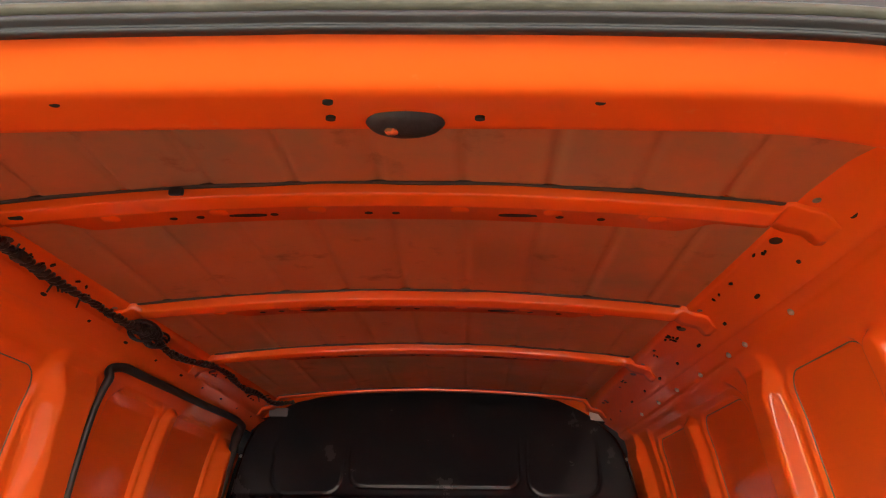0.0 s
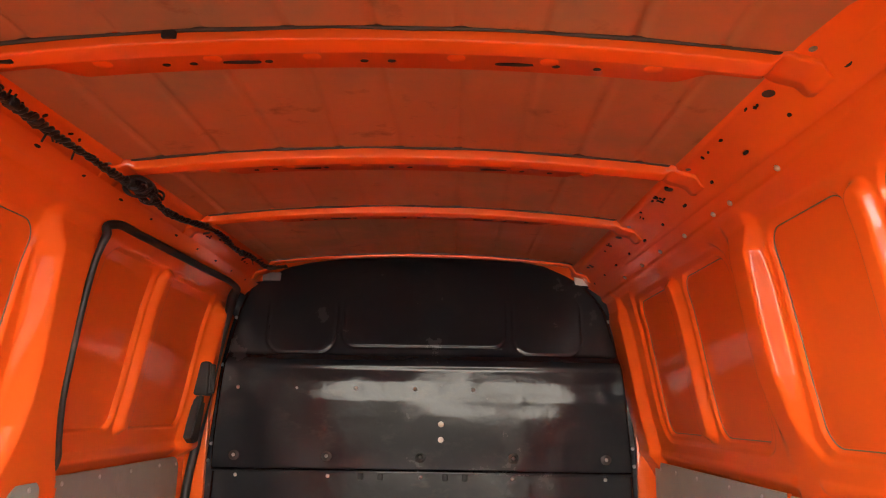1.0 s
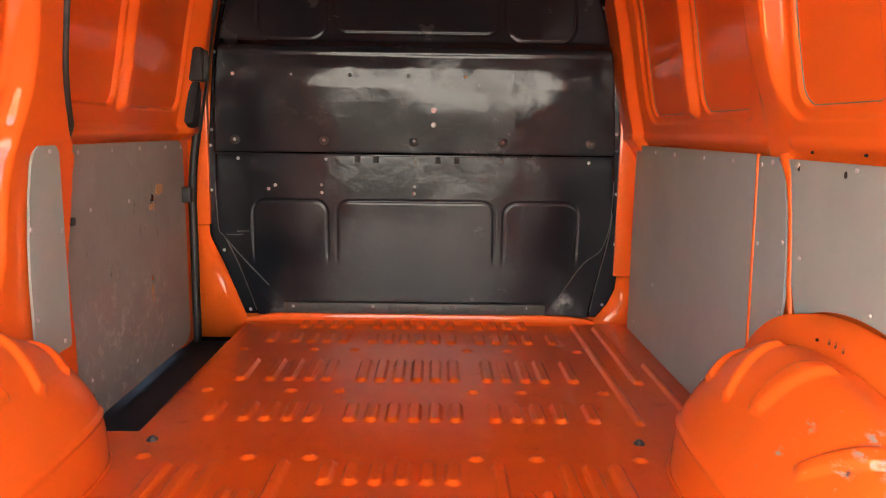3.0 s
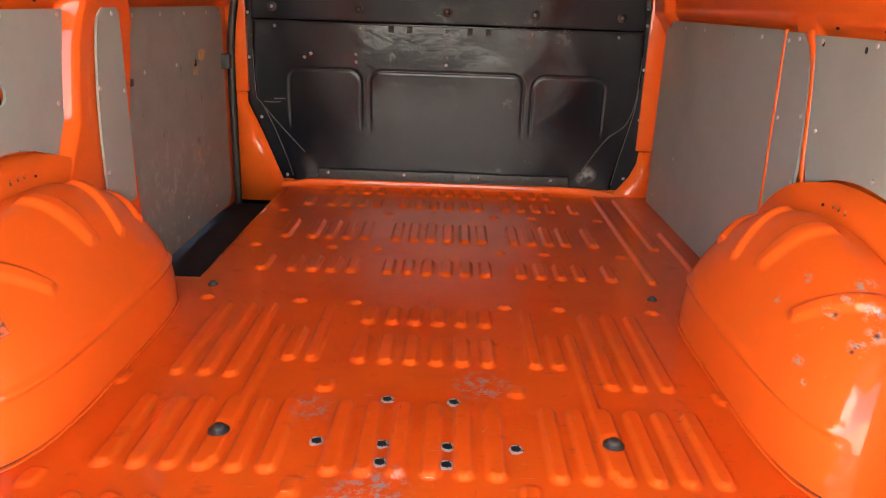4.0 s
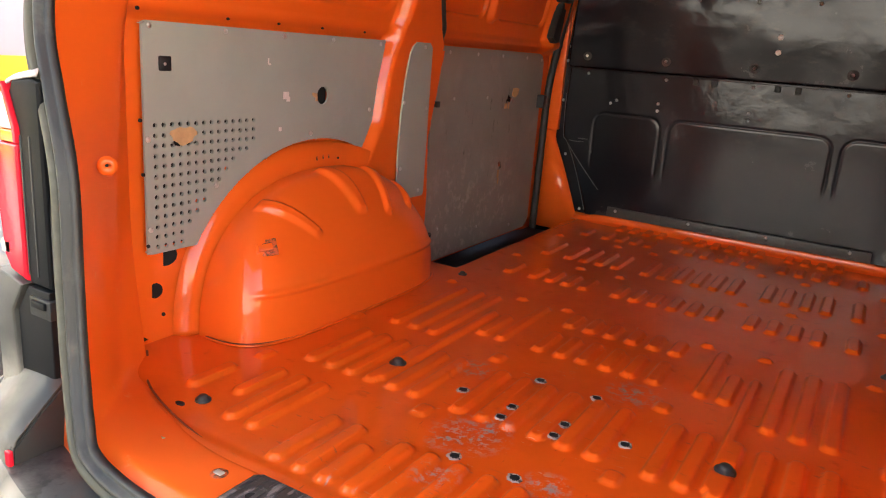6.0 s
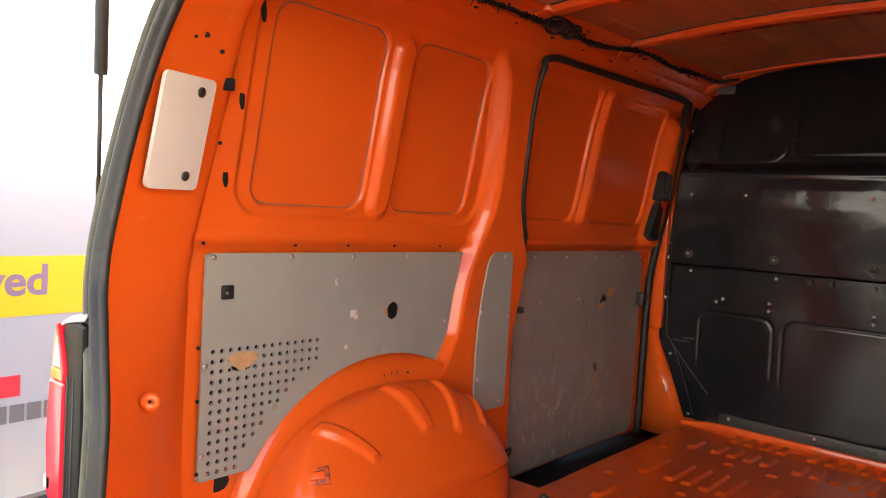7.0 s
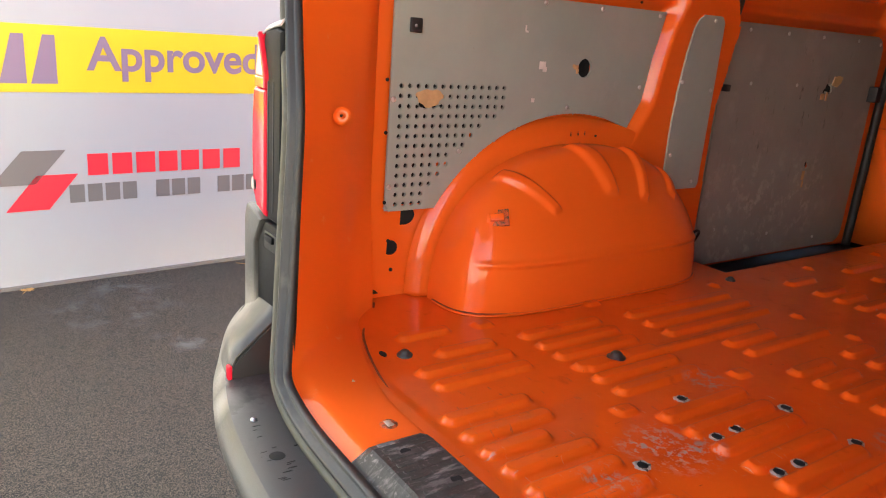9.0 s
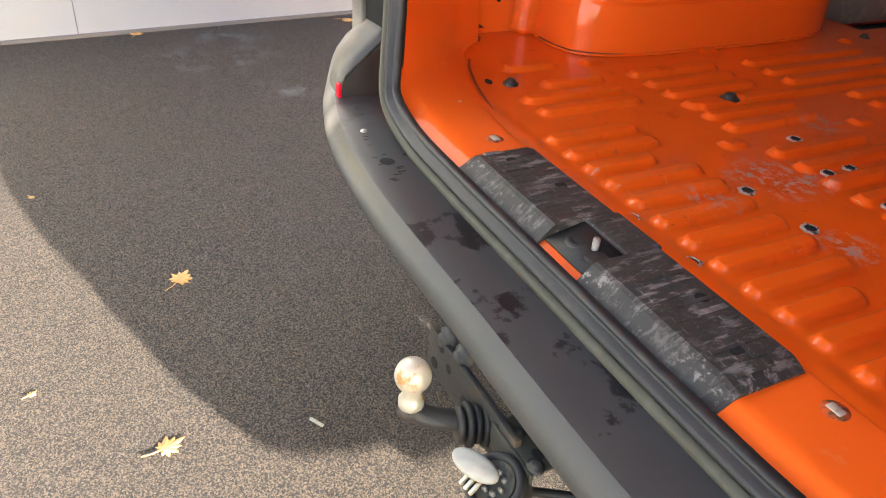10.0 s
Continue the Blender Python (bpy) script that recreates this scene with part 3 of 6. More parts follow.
def side_wall(s):
    ys = np.arange(0.440, 2.601, 0.0034)
    zs = np.concatenate([np.arange(FLOOR - 0.004, 1.25, 0.012), np.arange(1.25, 1.8801, 0.0034)])
    Y, Z = np.meshgrid(ys, zs, indexing="ij")
    x = side_x(Z) + (right_shift(Y) if s > 0 else 0)
    # window pressings: an outer recess and two flat panes
    out = 0.010 * press(rrect(Y, Z, 0.922, 1.576, 0.403, 0.238, 0.07), 0.016)
    panes = PANES_REAR + (PANES_FRONT if s > 0 else ())
    for y0, y1, k in panes:
        out += 0.010 * press(rrect(Y + k * (Z - 1.575), Z, (y0 + y1) / 2, 1.573, (y1 - y0) / 2, 0.213, 0.045), 0.0085)
    ridge = rrect(Y, Z, 0.933, 1.56, 0.030, 0.215, 0.03)
    out -= 0.020 * press(ridge, 0.026)
    if s > 0:
        out += 0.010 * press(rrect(Y, Z, 1.893, 1.575, 0.425, 0.238, 0.07), 0.016)
        out -= 0.024 * press(rrect(Y, Z, 1.885, 1.57, 0.036, 0.215, 0.03), 0.028)
    # the pillar between the windows stands proud
    y0 = np.interp(Z, [0.5, 0.90, 0.963, 1.023, 1.134, 1.20, 1.26, 1.32, 1.38, 1.44, 1.50, 1.72, 1.84, 1.9], [1.175, 1.182, 1.224, 1.260, 1.281, 1.296, 1.316, 1.336, 1.348, 1.350, 1.345, 1.305, 1.262, 1.25])
    if s > 0:
        y0 = np.interp(Z, [0.5, 1.20, 1.26, 1.32, 1.38, 1.44, 1.50, 1.75, 1.84], [1.335, 1.315, 1.318, 1.325, 1.324, 1.318, 1.312, 1.306, 1.27])
    y1 = np.interp(Z, [0.5, 1.22, 1.30, 1.80, 1.9], [1.455, 1.445, 1.425, 1.410, 1.395]) if s > 0 else np.full_like(Z, 9.0)
    flank = 0.024 if s < 0 else 0.018
    pil = smooth01((Y - y0 + flank) / (2 * flank)) * smooth01((y1 - Y + 0.020) / 0.040)
    fade = np.interp(Z, [0.5, 1.25, 1.75, 1.84], [0.040, 0.042, 0.035, 0.0])
    if s > 0:
        fade = np.interp(Z, [0.5, 1.20, 1.29, 1.75, 1.84], [0.008, 0.010, 0.036, 0.032, 0.0])
    # a soft crease along the waist
    out -= 0.005 * press(np.abs(Z - 1.285) - 0.012, 0.016) * (1 - pil)
    out -= 0.007 * press(np.abs(Z - 1.832) - 0.008, 0.011)
    if s > 0:
        out -= 0.034 * smooth01((Y - 2.40) / 0.035) * np.interp(Z, [1.2, 1.26, 1.75, 1.85], [0, 1, 1, 0])
    x = x + out
    if s < 0:
        post = np.interp(Z, [0.5, 1.12, 1.18, 1.24, 1.30, 1.36, 1.42, 1.50, 1.59, 1.70, 1.75, 1.80, 1.84], [0.792, 0.792, 0.791, 0.785, 0.773, 0.759, 0.747, 0.732, 0.716, 0.698, 0.688, 0.692, 0.667])
    else:
        post = right_shift(Y) + np.interp(Z, [0.5, 1.15, 1.20, 1.25, 1.30, 1.36, 1.42, 1.50, 1.59, 1.70, 1.75, 1.80, 1.84], [0.825, 0.826, 0.824, 0.819, 0.811, 0.793, 0.766, 0.738, 0.720, 0.702, 0.694, 0.694, 0.667])
    x = x * (1 - pil) + np.minimum(x, post) * pil
    cells = None
    if s < 0:
        jam = np.interp(Z, [0.5, 0.773, 0.962, 1.095, 1.232, 1.304, 1.407, 1.668, 1.794, 1.838], [1.545, 1.545, 1.53, 1.566, 1.589, 1.539, 1.486, 1.442, 1.434, 1.45])
        inside = (Y < jam + 0.002) | (Z > 1.838)
        cells = inside[:-1, :-1] & inside[1:, 1:] & inside[1:, :-1] & inside[:-1, 1:]
    w = put("side_wall", grid(s * x, Y, Z, cells), M_paint, van, "orange side wall with pressed window panels")
    for y0, y1, k in panes:
        seam(s, 0.0195, y0 + 0.003, y1 - 0.003, 1.363, 1.783, 0.043, w, k)
    return w


wall_l, wall_r = side_wall(-1), side_wall(1)

# cant rails under the roof edge
for s in (-1, 1):
    y = np.linspace(0.40, 2.60, 90)
    sec = [(0.652, 1.850), (0.640, 1.853), (0.634, 1.861), (0.622, 1.872), (0.618, 1.876), (0.606, 1.893), (0.578, 1.900), (0.570, 1.903), (0.567, 1.915), (0.575, 1.960)]
    px = np.array([[s * a for a, _ in sec]] * len(y))
    pz = np.array([[b + 0.012 * (yy - 0.77) for _, b in sec] for yy in y])
    rail = put("cant_rail", grid(px, np.repeat(y[:, None], len(sec), 1), pz), M_paint, van)

# roof skin with shallow swages
ys, xs = np.arange(0.40, 2.64, 0.01), np.arange(-0.66, 0.6601, 0.006)
Y, X = np.meshgrid(ys, xs, indexing="ij")
Z = roof_z(X, Y)
for c in np.arange(-0.50, 0.51, 0.125):
    Z += 0.006 * press(np.abs(X - c * (1 + 0.05 * (Y - 1.5))) - 0.005, 0.012)
roof = put("roof_panel", grid(X, Y, Z), M_roof, van, "orange roof skin seen from inside, with shallow swages")


def rail_z(x, y):
    """The underside of the cant rail."""
    return np.interp(np.abs(x), [0.560, 0.567, 0.578, 0.606, 0.618, 0.645], [1.912, 1.905, 1.900, 1.893, 1.876, 1.856]) + 0.012 * (y - 0.77)


def roof_bow(y0, y1, drop, wide=0.335, ends=0.640):
    """A pressed cross member under the roof: a rear face, a front flange that narrows towards the ends, and feet folded down on to the rails."""
    xs = np.linspace(-ends, ends, 240)
    t = np.array([0.0, 0.0, 0.015, 0.05, 0.34, 0.39, 0.45, 0.965, 0.99, 1.0])
    dz = np.array([-0.1, 0.80, 0.93, 1.0, 1.14, 1.12, 1.00, 0.96, 0.85, 0.0]) * drop
    X, T = np.meshgrid(xs, t, indexing="ij")
    narrow = 0.46 * smooth01((np.abs(X) - wide) / 0.055)
    foot = smooth01((np.abs(X) - 0.545) / 0.024)
    w = (y1 - y0) * np.where(T > 0.42, 1 - narrow * (T - 0.42) / 0.58, 1)
    Yb = y0 + T * w + (T - 0.4) * 0.030 * foot * (1 - 0.8 * smooth01((np.abs(X) - 0.605) / 0.035))
    Z = roof_z(X * 0.97, np.full_like(X, (y0 + y1) / 2)) - np.broadcast_to(dz, X.shape)
    proud = np.clip(np.broadcast_to(dz, X.shape) / drop, 0, 1)
    Z = Z * (1 - foot) + (rail_z(X, Yb) + 0.004 - 0.012 * proud * (1 - 0.75 * smooth01((np.abs(X) - 0.615) / 0.02))) * foot
    bow = put("roof_bow", grid(X, Yb, Z), M_paint, van, "orange pressed cross member under the roof")
    # sealer bead on the rear edge, darkened for the shadow line there, and the plugs at its feet
    xe = np.linspace(-0.56, 0.56, 90)
    bead_ = np.stack([xe, np.full_like(xe, y0 - 0.003) + 0.0008 * np.sin(31 * xe), roof_z(xe, y0) - 0.001], 1)
    put("sealer_bead", tube(bead_, 0.0030 + 0.0008 * np.sin(23 * xe), 6), M_sealer, bow)
    a = np.linspace(0, 2 * np.pi, 14, endpoint=False)
    for s in (-1, 1):
        rim = [(s * (0.588 + 0.009 * math.cos(b)), y1 + 0.022 + 0.013 * math.sin(b), float(rail_z(0.588 + 0.009 * math.cos(b), y1 + 0.02)) - 0.0012) for b in a]
        put("rail_plug", mesh_from(rim, [tuple(range(14))], smooth=False), M_rubber, bow)
        rim = [(s * (0.586 + 0.005 * math.cos(b)), y0 - 0.032 + 0.008 * math.sin(b), float(rail_z(0.586 + 0.005 * math.cos(b), y0 - 0.03)) - 0.0012) for b in a]
        put("rail_clip", mesh_from(rim, [tuple(range(14))], smooth=False), M_rim, bow)
    return bow


BOWS = ((0.763, 0.852, 0.020), (1.280, 1.366, 0.024), (1.777, 1.850, 0.022))
bows = [roof_bow(*b, wide=w) for b, w in zip(BOWS, (0.43, 0.345, 0.345))]
roof_bow(2.500, 2.535, 0.012)


# holes and dimples along the bows
hole_me, slot_me, pad_me = disc(0.006, 0.004), disc(0.034, 0.0045), lathe([(0.0, 0.003), (0.012, 0.0025), (0.020, -0.002)], 16)
for (y0, y1, drop), bow in zip(BOWS, bows):
    yc = y0 + 0.70 * (y1 - y0)
    for x in (-0.31, -0.27, -0.16, -0.02, 0.02, 0.19, 0.26, 0.32):
        put("hole", hole_me, M_dark, bow, at=facing((x, yc, float(roof_z(np.array(x * 0.97), (y0 + y1) / 2)) - drop * 0.99 - 0.0008), (0, 0, -1)))
    for x in (-0.205, 0.205):
        put("slot", slot_me, M_dark, bow, at=facing((x, yc, float(roof_z(np.array(x * 0.97), (y0 + y1) / 2)) - drop * 0.99 - 0.0008), (0, 0, -1)))
    for x in (-0.40, -0.24, -0.095, 0.115, 0.25, 0.40):
        put("pressed_pad", pad_me, M_paint, bow, at=facing((x, y0 + 0.56 * (y1 - y0), float(roof_z(np.array(x * 0.97), (y0 + y1) / 2)) - drop * 1.0 + 0.0018), (0, 0, -1)))

# ---- rear opening: jambs, header and sill in one pressing ----
S_C = [(0, 0.113, 0.540), (-0.25, 0.113, 0.540), (-0.42, 0.115, 0.547), (-0.525, 0.122, 0.585), (-0.58, 0.145, 0.68), (-0.615, 0.165, 0.83), (-0.642, 0.182, 1.0),
       (-0.690, 0.197, 1.13), (-0.728, 0.213, 1.24), (-0.722, 0.240, 1.42), (-0.700, 0.262, 1.56), (-0.655, 0.279, 1.68), (-0.570, 0.293, 1.785), (-0.45, 0.300, 1.835),
       (-0.25, 0.303, 1.850), (0, 0.304, 1.855)]
I_C = [(0, 0.250, 0.572), (-0.25, 0.250, 0.572), (-0.42, 0.257, 0.572), (-0.62, 0.318, 0.573), (-0.745, 0.360, 0.590), (-0.785, 0.380, 0.72), (-0.790, 0.392, 0.95),
       (-0.798, 0.412, 1.13), (-0.801, 0.425, 1.24), (-0.772, 0.446, 1.42), (-0.740, 0.455, 1.56), (-0.690, 0.455, 1.68), (-0.605, 0.455, 1.775), (-0.46, 0.452, 1.822),
       (-0.25, 0.450, 1.832), (0, 0.450, 1.834)]
W_C = [(0, 0.262, 0.566), (-0.25, 0.262, 0.566), (-0.43, 0.272, 0.566), (-0.65, 0.340, 0.566), (-0.790, 0.440, 0.572), (-0.826, 0.444, 0.80), (-0.832, 0.446, 1.0),
       (-0.834, 0.448, 1.13), (-0.834, 0.452, 1.24), (-0.792, 0.464, 1.42), (-0.758, 0.472, 1.56), (-0.722, 0.475, 1.68), (-0.680, 0.475, 1.80), (-0.56, 0.470, 1.90),
       (-0.27, 0.466, 1.945), (0, 0.465, 1.952)]


def round_path(ctrl):
    half = curve_pts(ctrl, 12)
    other = half[::-1][1:-1] * np.array([-1, 1, 1])
    return np.vstack([half, other])


S_P, I_P, W_P = round_path(S_C), round_path(I_C), round_path(W_C)
top = smooth01((S_P[:, 2] - 1.70) / 0.12)[:, None]
low = smooth01((0.62 - S_P[:, 2]) / 0.05)[:, None]
mid = S_P * 0.62 + I_P * 0.38
centre = np.array([0, 0.3, 1.2])
inward = (centre - mid) * np.array([1, 0, 1])
inward /= np.linalg.norm(inward, axis=1)[:, None]
K_P = mid + inward * 0.004 * (1 - low) + np.array([0, -0.009, -0.031]) * top + np.array([0, -0.016, 0.018]) * low
edge = S_P * 0.93 + K_P * 0.07 + inward * 0.010
cols = []
for a, b, n in ((S_P, edge, 3), (edge, K_P, 8), (K_P, I_P, 10), (I_P, W_P, 5)):
    for t in np.linspace(0, 1, n, endpoint=False):
        cols.append(a * (1 - t) + b * t)
cols.append(W_P)
J = np.stack(cols, 1)
# soften the joints between the strips
for k in range(2):
    soft = 0.5 * J[:, 1:-1] + 0.25 * (J[:, :-2] + J[:, 2:])
    hard = (np.maximum(top, low) * (k > 0))[:, :, None]
    J[:, 1:-1] = J[:, 1:-1] * hard + soft * (1 - hard)
jamb = put("rear_opening_frame", grid(J[..., 0], J[..., 1], J[..., 2], closed_u=True), M_frame, van, "orange frame of the rear opening")

low_run = np.array([p for p in W_P if p[2] < 0.575])
low_run = low_run[np.argsort(low_run[:, 0])]
put("sill_seam", tube(low_run + np.array([0, 0.004, 0.0022]), 0.0024, 6, squash=0.6), M_joint, jamb, "dark seam between floor and sill")

# weather seal round the opening
out_dir = np.zeros_like(S_P)
out_dir[:, 1] = -1
tan_s = np.roll(S_P, -1, 0) - np.roll(S_P, 1, 0)
flip = 1 if np.sum(np.cross(tan_s, out_dir) * inward) > 0 else -1
side = (1 - top) * (1 - low)
SEAL_IN = S_P + np.array([0, -0.004, 0]) + inward * (0.005 * top + 0.008 * side + 0.006 * side * smooth01((1.30 - S_P[:, 2]) / 0.1)[:, None])
SEAL_S = 1 - 0.45 * top[:, 0]
outer_lip = [(-0.020, -0.012), (-0.022, 0.0), (-0.020, 0.010), (-0.014, 0.015), (-0.008, 0.013), (-0.004, 0.006), (-0.002, -0.004), (-0.004, -0.014)]
inner_lip = [(-0.006, -0.014), (-0.003, 0.003), (0.000, 0.007), (0.004, 0.013), (0.009, 0.014), (0.013, 0.010), (0.015, 0.003), (0.017, 0.000), (0.020, 0.002), (0.023, 0.004), (0.026, 0.000), (0.027, -0.010), (0.0, -0.016)]
seal = put("door_seal", tube(SEAL_IN, SEAL_S, up=out_dir, closed=True, profile=[(flip * a, b) for a, b in outer_lip][::flip]), M_seal, van, "weathered olive-grey rubber seal of the rear opening")
put("seal_lip", tube(SEAL_IN, SEAL_S, up=out_dir, closed=True, profile=[(flip * a, b) for a, b in inner_lip][::flip]), M_rubber, seal, "black inner lip of the seal")
gut = S_P - inward * 0.030 + np.array([0, 0.010, 0])
put("rain_gutter", tube(gut, 1.0, up=out_dir, closed=True, profile=[(-0.016, -0.016), (-0.016, 0.006), (0.020, 0.008), (0.020, -0.016)]), M_rubber, van)

# ---- outer skin, underside and rear corners ----
zo = np.array([0.36, 0.50, 0.70, 1.00, 1.25, 1.45, 1.65, 1.80, 1.90, 1.97, 2.005, 2.02])
xo = np.array([0.90, 0.935, 0.950, 0.955, 0.945, 0.915, 0.87, 0.82, 0.77, 0.68, 0.45, 0.0])
yo = np.array([0.36, 0.40, 0.60, 1.2, 2.0, 2.75])
rake = np.interp(zo, [0.36, 0.6, 1.0, 1.4, 1.8, 2.02], [-0.04, -0.05, 0.0, 0.05, 0.10, 0.16])
prof_x = np.concatenate([-xo, xo[::-1][1:]])
prof_z = np.concatenate([zo, zo[::-1][1:]])
prof_r = np.concatenate([rake, rake[::-1][1:]])
PX = np.repeat(prof_x[None], len(yo), 0)
PZ = np.repeat(prof_z[None], len(yo), 0)
PY = yo[:, None] + prof_r[None] * np.array([1, 1, 0.3, 0, 0, 0])[:, None]
PX[0] *= 0.985
solid(put("outer_skin", grid(PX, PY, PZ), M_paint, van, "orange outer bodywork"), 0.003, 1)
bm = slab(-0.93, 0.93, 0.20, 2.75, 0.40, 0.44)
part("underbody", bm, M_tyre, van, smooth=False)
bm = slab(-0.94, 0.94, 0.42, 1.99, 2.70, 2.74, axis="y")
part("cab_partition_rear", bm, M_trim, van, smooth=False)
# rear panel between seal and outer edge, behind the lamps and the bumper
oy = np.interp(gut[:, 2], [0.36, 0.6, 1.0, 1.4, 1.8, 2.02], [0.20, 0.26, 0.36, 0.40, 0.42, 0.40])
ang_x = np.interp(gut[:, 2], zo, xo) * np.sign(gut[:, 0])
outer = np.stack([np.where(np.abs(gut[:, 0]) < 0.44, gut[:, 0] * 1.25, ang_x), oy,
                  np.where(np.abs(gut[:, 0]) < 0.44, np.where(gut[:, 2] > 1.2, np.interp(np.abs(gut[:, 0]) * 1.25, xo[::-1], zo[::-1]), 0.40), gut[:, 2])], 1)
outer[:, 2] = np.where((gut[:, 2] < 0.66), 0.40, outer[:, 2])
RP = np.stack([gut * (1 - t) + outer * t for t in np.linspace(0, 1, 6)], 1)
put("rear_panel", grid(RP[..., 0], RP[..., 1], RP[..., 2], closed_u=True), M_paint, van)


def wheel(s):
    tyre = lathe([(0.19, -0.10), (0.28, -0.105), (0.315, -0.09), (0.325, -0.05), (0.325, 0.05), (0.315, 0.09), (0.28, 0.105), (0.19, 0.10)], 40)
    m = Matrix.Translation((s * 0.845, 1.0, 0.326)) @ Euler((0, math.pi / 2, 0)).to_matrix().to_4x4()
    w = put("wheel", lathe([(0.0, 0.03), (0.10, 0.04), (0.18, 0.03), (0.195, 0.09), (0.195, -0.10)], 28), M_steel, van, at=m)
    put("tyre", tyre, M_tyre, w, at=m)


wheel(-1)
wheel(1)

# ---- tailgate, raised ----
def tailgate():
    us, vs = np.linspace(-1, 1, 60), np.linspace(0, 1, 60)
    V, U = np.meshgrid(vs, us, indexing="ij")
    # hinged at the roof edge and swung up to lie a little above level
    half = 0.745 - 0.09 * (1 - V) ** 2 - 0.10 * smooth01((V - 0.86) / 0.14) * 1.0
    x = U * half
    y = 0.225 - 0.98 * V
    z = 1.965 + 0.50 * V - 0.035 * U**2 - 0.09 * smooth01((V - 0.72) / 0.28)
    press_in = 0.022 * press(rrect(U, V, 0, 0.34, 0.78, 0.22, 0.1), 0.06) + 0.022 * press(rrect(U, V, 0, 0.78, 0.80, 0.13, 0.06), 0.06)
    edge_ = smooth01((np.abs(U) - 0.93) / 0.07) * 0.02 + smooth01((0.05 - V) / 0.05) * 0.015
    g = put("tailgate", grid(x, y, z + press_in + edge_), M_paint, van, "orange tailgate swung up over the opening")
    solid(g, 0.035, -1)
    return g


tailgate()


def strut(s):
    a, b = Vector((s * 0.797, 0.243, 1.33)), Vector((s * 0.660, 0.172, 2.06))
    d = b - a
    cut = a + d * 0.325
    q = d.to_track_quat("Z", "Y").to_matrix().to_4x4()
    rod = put("gas_strut", lathe([(0.0, 0), (0.0042, 0), (0.0042, (cut - a).length), (0, (cut - a).length)], 12), M_tow, van, "black gas strut of the tailgate", at=Matrix.Translation(a) @ q)
    ln = (b - cut).length
    put("cylinder", lathe([(0.0, 0), (0.010, 0), (0.0115, 0.004), (0.0115, ln - 0.03), (0.008, ln - 0.02), (0.008, ln), (0, ln)], 16), M_rubber, rod, at=Matrix.Translation(cut) @ q)


strut(-1)
strut(1)

# ---- bulkhead ----
BX = 0.018
Z_L, FLANGE_L = [0.590, 0.688, 0.787, 0.890, 0.915, 1.021, 1.300, 1.538, 1.634, 1.740, 1.821, 1.885, 1.889, 1.909, 1.946, 1.968, 1.984, 1.991], [-0.640, -0.678, -0.718, -0.765, -0.772, -0.772, -0.757, -0.737, -0.726, -0.712, -0.697, -0.679, -0.600, -0.575, -0.502, -0.420, -0.280, -0.06]
Z_R, FLANGE_R = [0.590, 0.648, 0.700, 0.730, 1.024, 1.234, 1.562, 1.657, 1.763, 1.869, 1.885, 1.889, 1.920, 1.962, 1.980, 1.991], [0.725, 0.770, 0.793, 0.800, 0.799, 0.790, 0.762, 0.744, 0.722, 0.696, 0.690, 0.610, 0.551, 0.465, 0.370, 0.09]
Z_IL, PANEL_L = [0.590, 0.609, 0.691, 0.805, 0.894, 0.918, 1.023, 1.300, 1.538, 1.698, 1.783, 1.859, 1.909, 1.946, 1.968, 1.984, 1.991], [-0.590, -0.592, -0.619, -0.663, -0.707, -0.727, -0.734, -0.722, -0.703, -0.685, -0.668, -0.638, -0.575, -0.502, -0.420, -0.280, -0.06]
Z_IR, PANEL_R = [0.590, 0.629, 0.712, 0.827, 0.921, 1.046, 1.234, 1.562, 1.657, 1.784, 1.826, 1.879, 1.920, 1.962, 1.980, 1.991], [0.690, 0.695, 0.713, 0.739, 0.759, 0.766, 0.756, 0.728, 0.712, 0.680, 0.658, 0.610, 0.551, 0.465, 0.370, 0.09]
us, vs = np.linspace(0, 1, 330), np.concatenate([np.linspace(0.590, 1.880, 270), np.linspace(1.8845, 1.991, 40)])
U, BZ = np.meshgrid(us, vs, indexing="ij")
x_lo, x_hi = np.interp(BZ, Z_L, FLANGE_L), np.interp(BZ, Z_R, FLANGE_R)
BXX = x_lo + (x_hi - x_lo) * U - BX
BEND_Z, BEND_Y = [1.21, 1.40, 1.455, 1.485, 1.52, 1.575, 1.62], [0.0, -0.0195, -0.0242, -0.0250, -0.0244, -0.0205, 0.0]
# upper sheet stands proud of the lower one; above the bend it leans away
upper = smooth01((BZ - 1.208) / 0.010)
lean = 0.070 * np.clip((BZ - 1.575) / 0.40, 0, 1) ** 1.2
BY = 2.568 - 0.056 * upper + lean * upper
BY -= 0.006 * press(np.abs(BZ - 1.590) - 0.014, 0.03) * upper
BY += np.interp(BZ, BEND_Z, BEND_Y) * upper
BY += -0.036 * np.clip(BZ - 0.63, 0, 0.575) * (1 - upper)
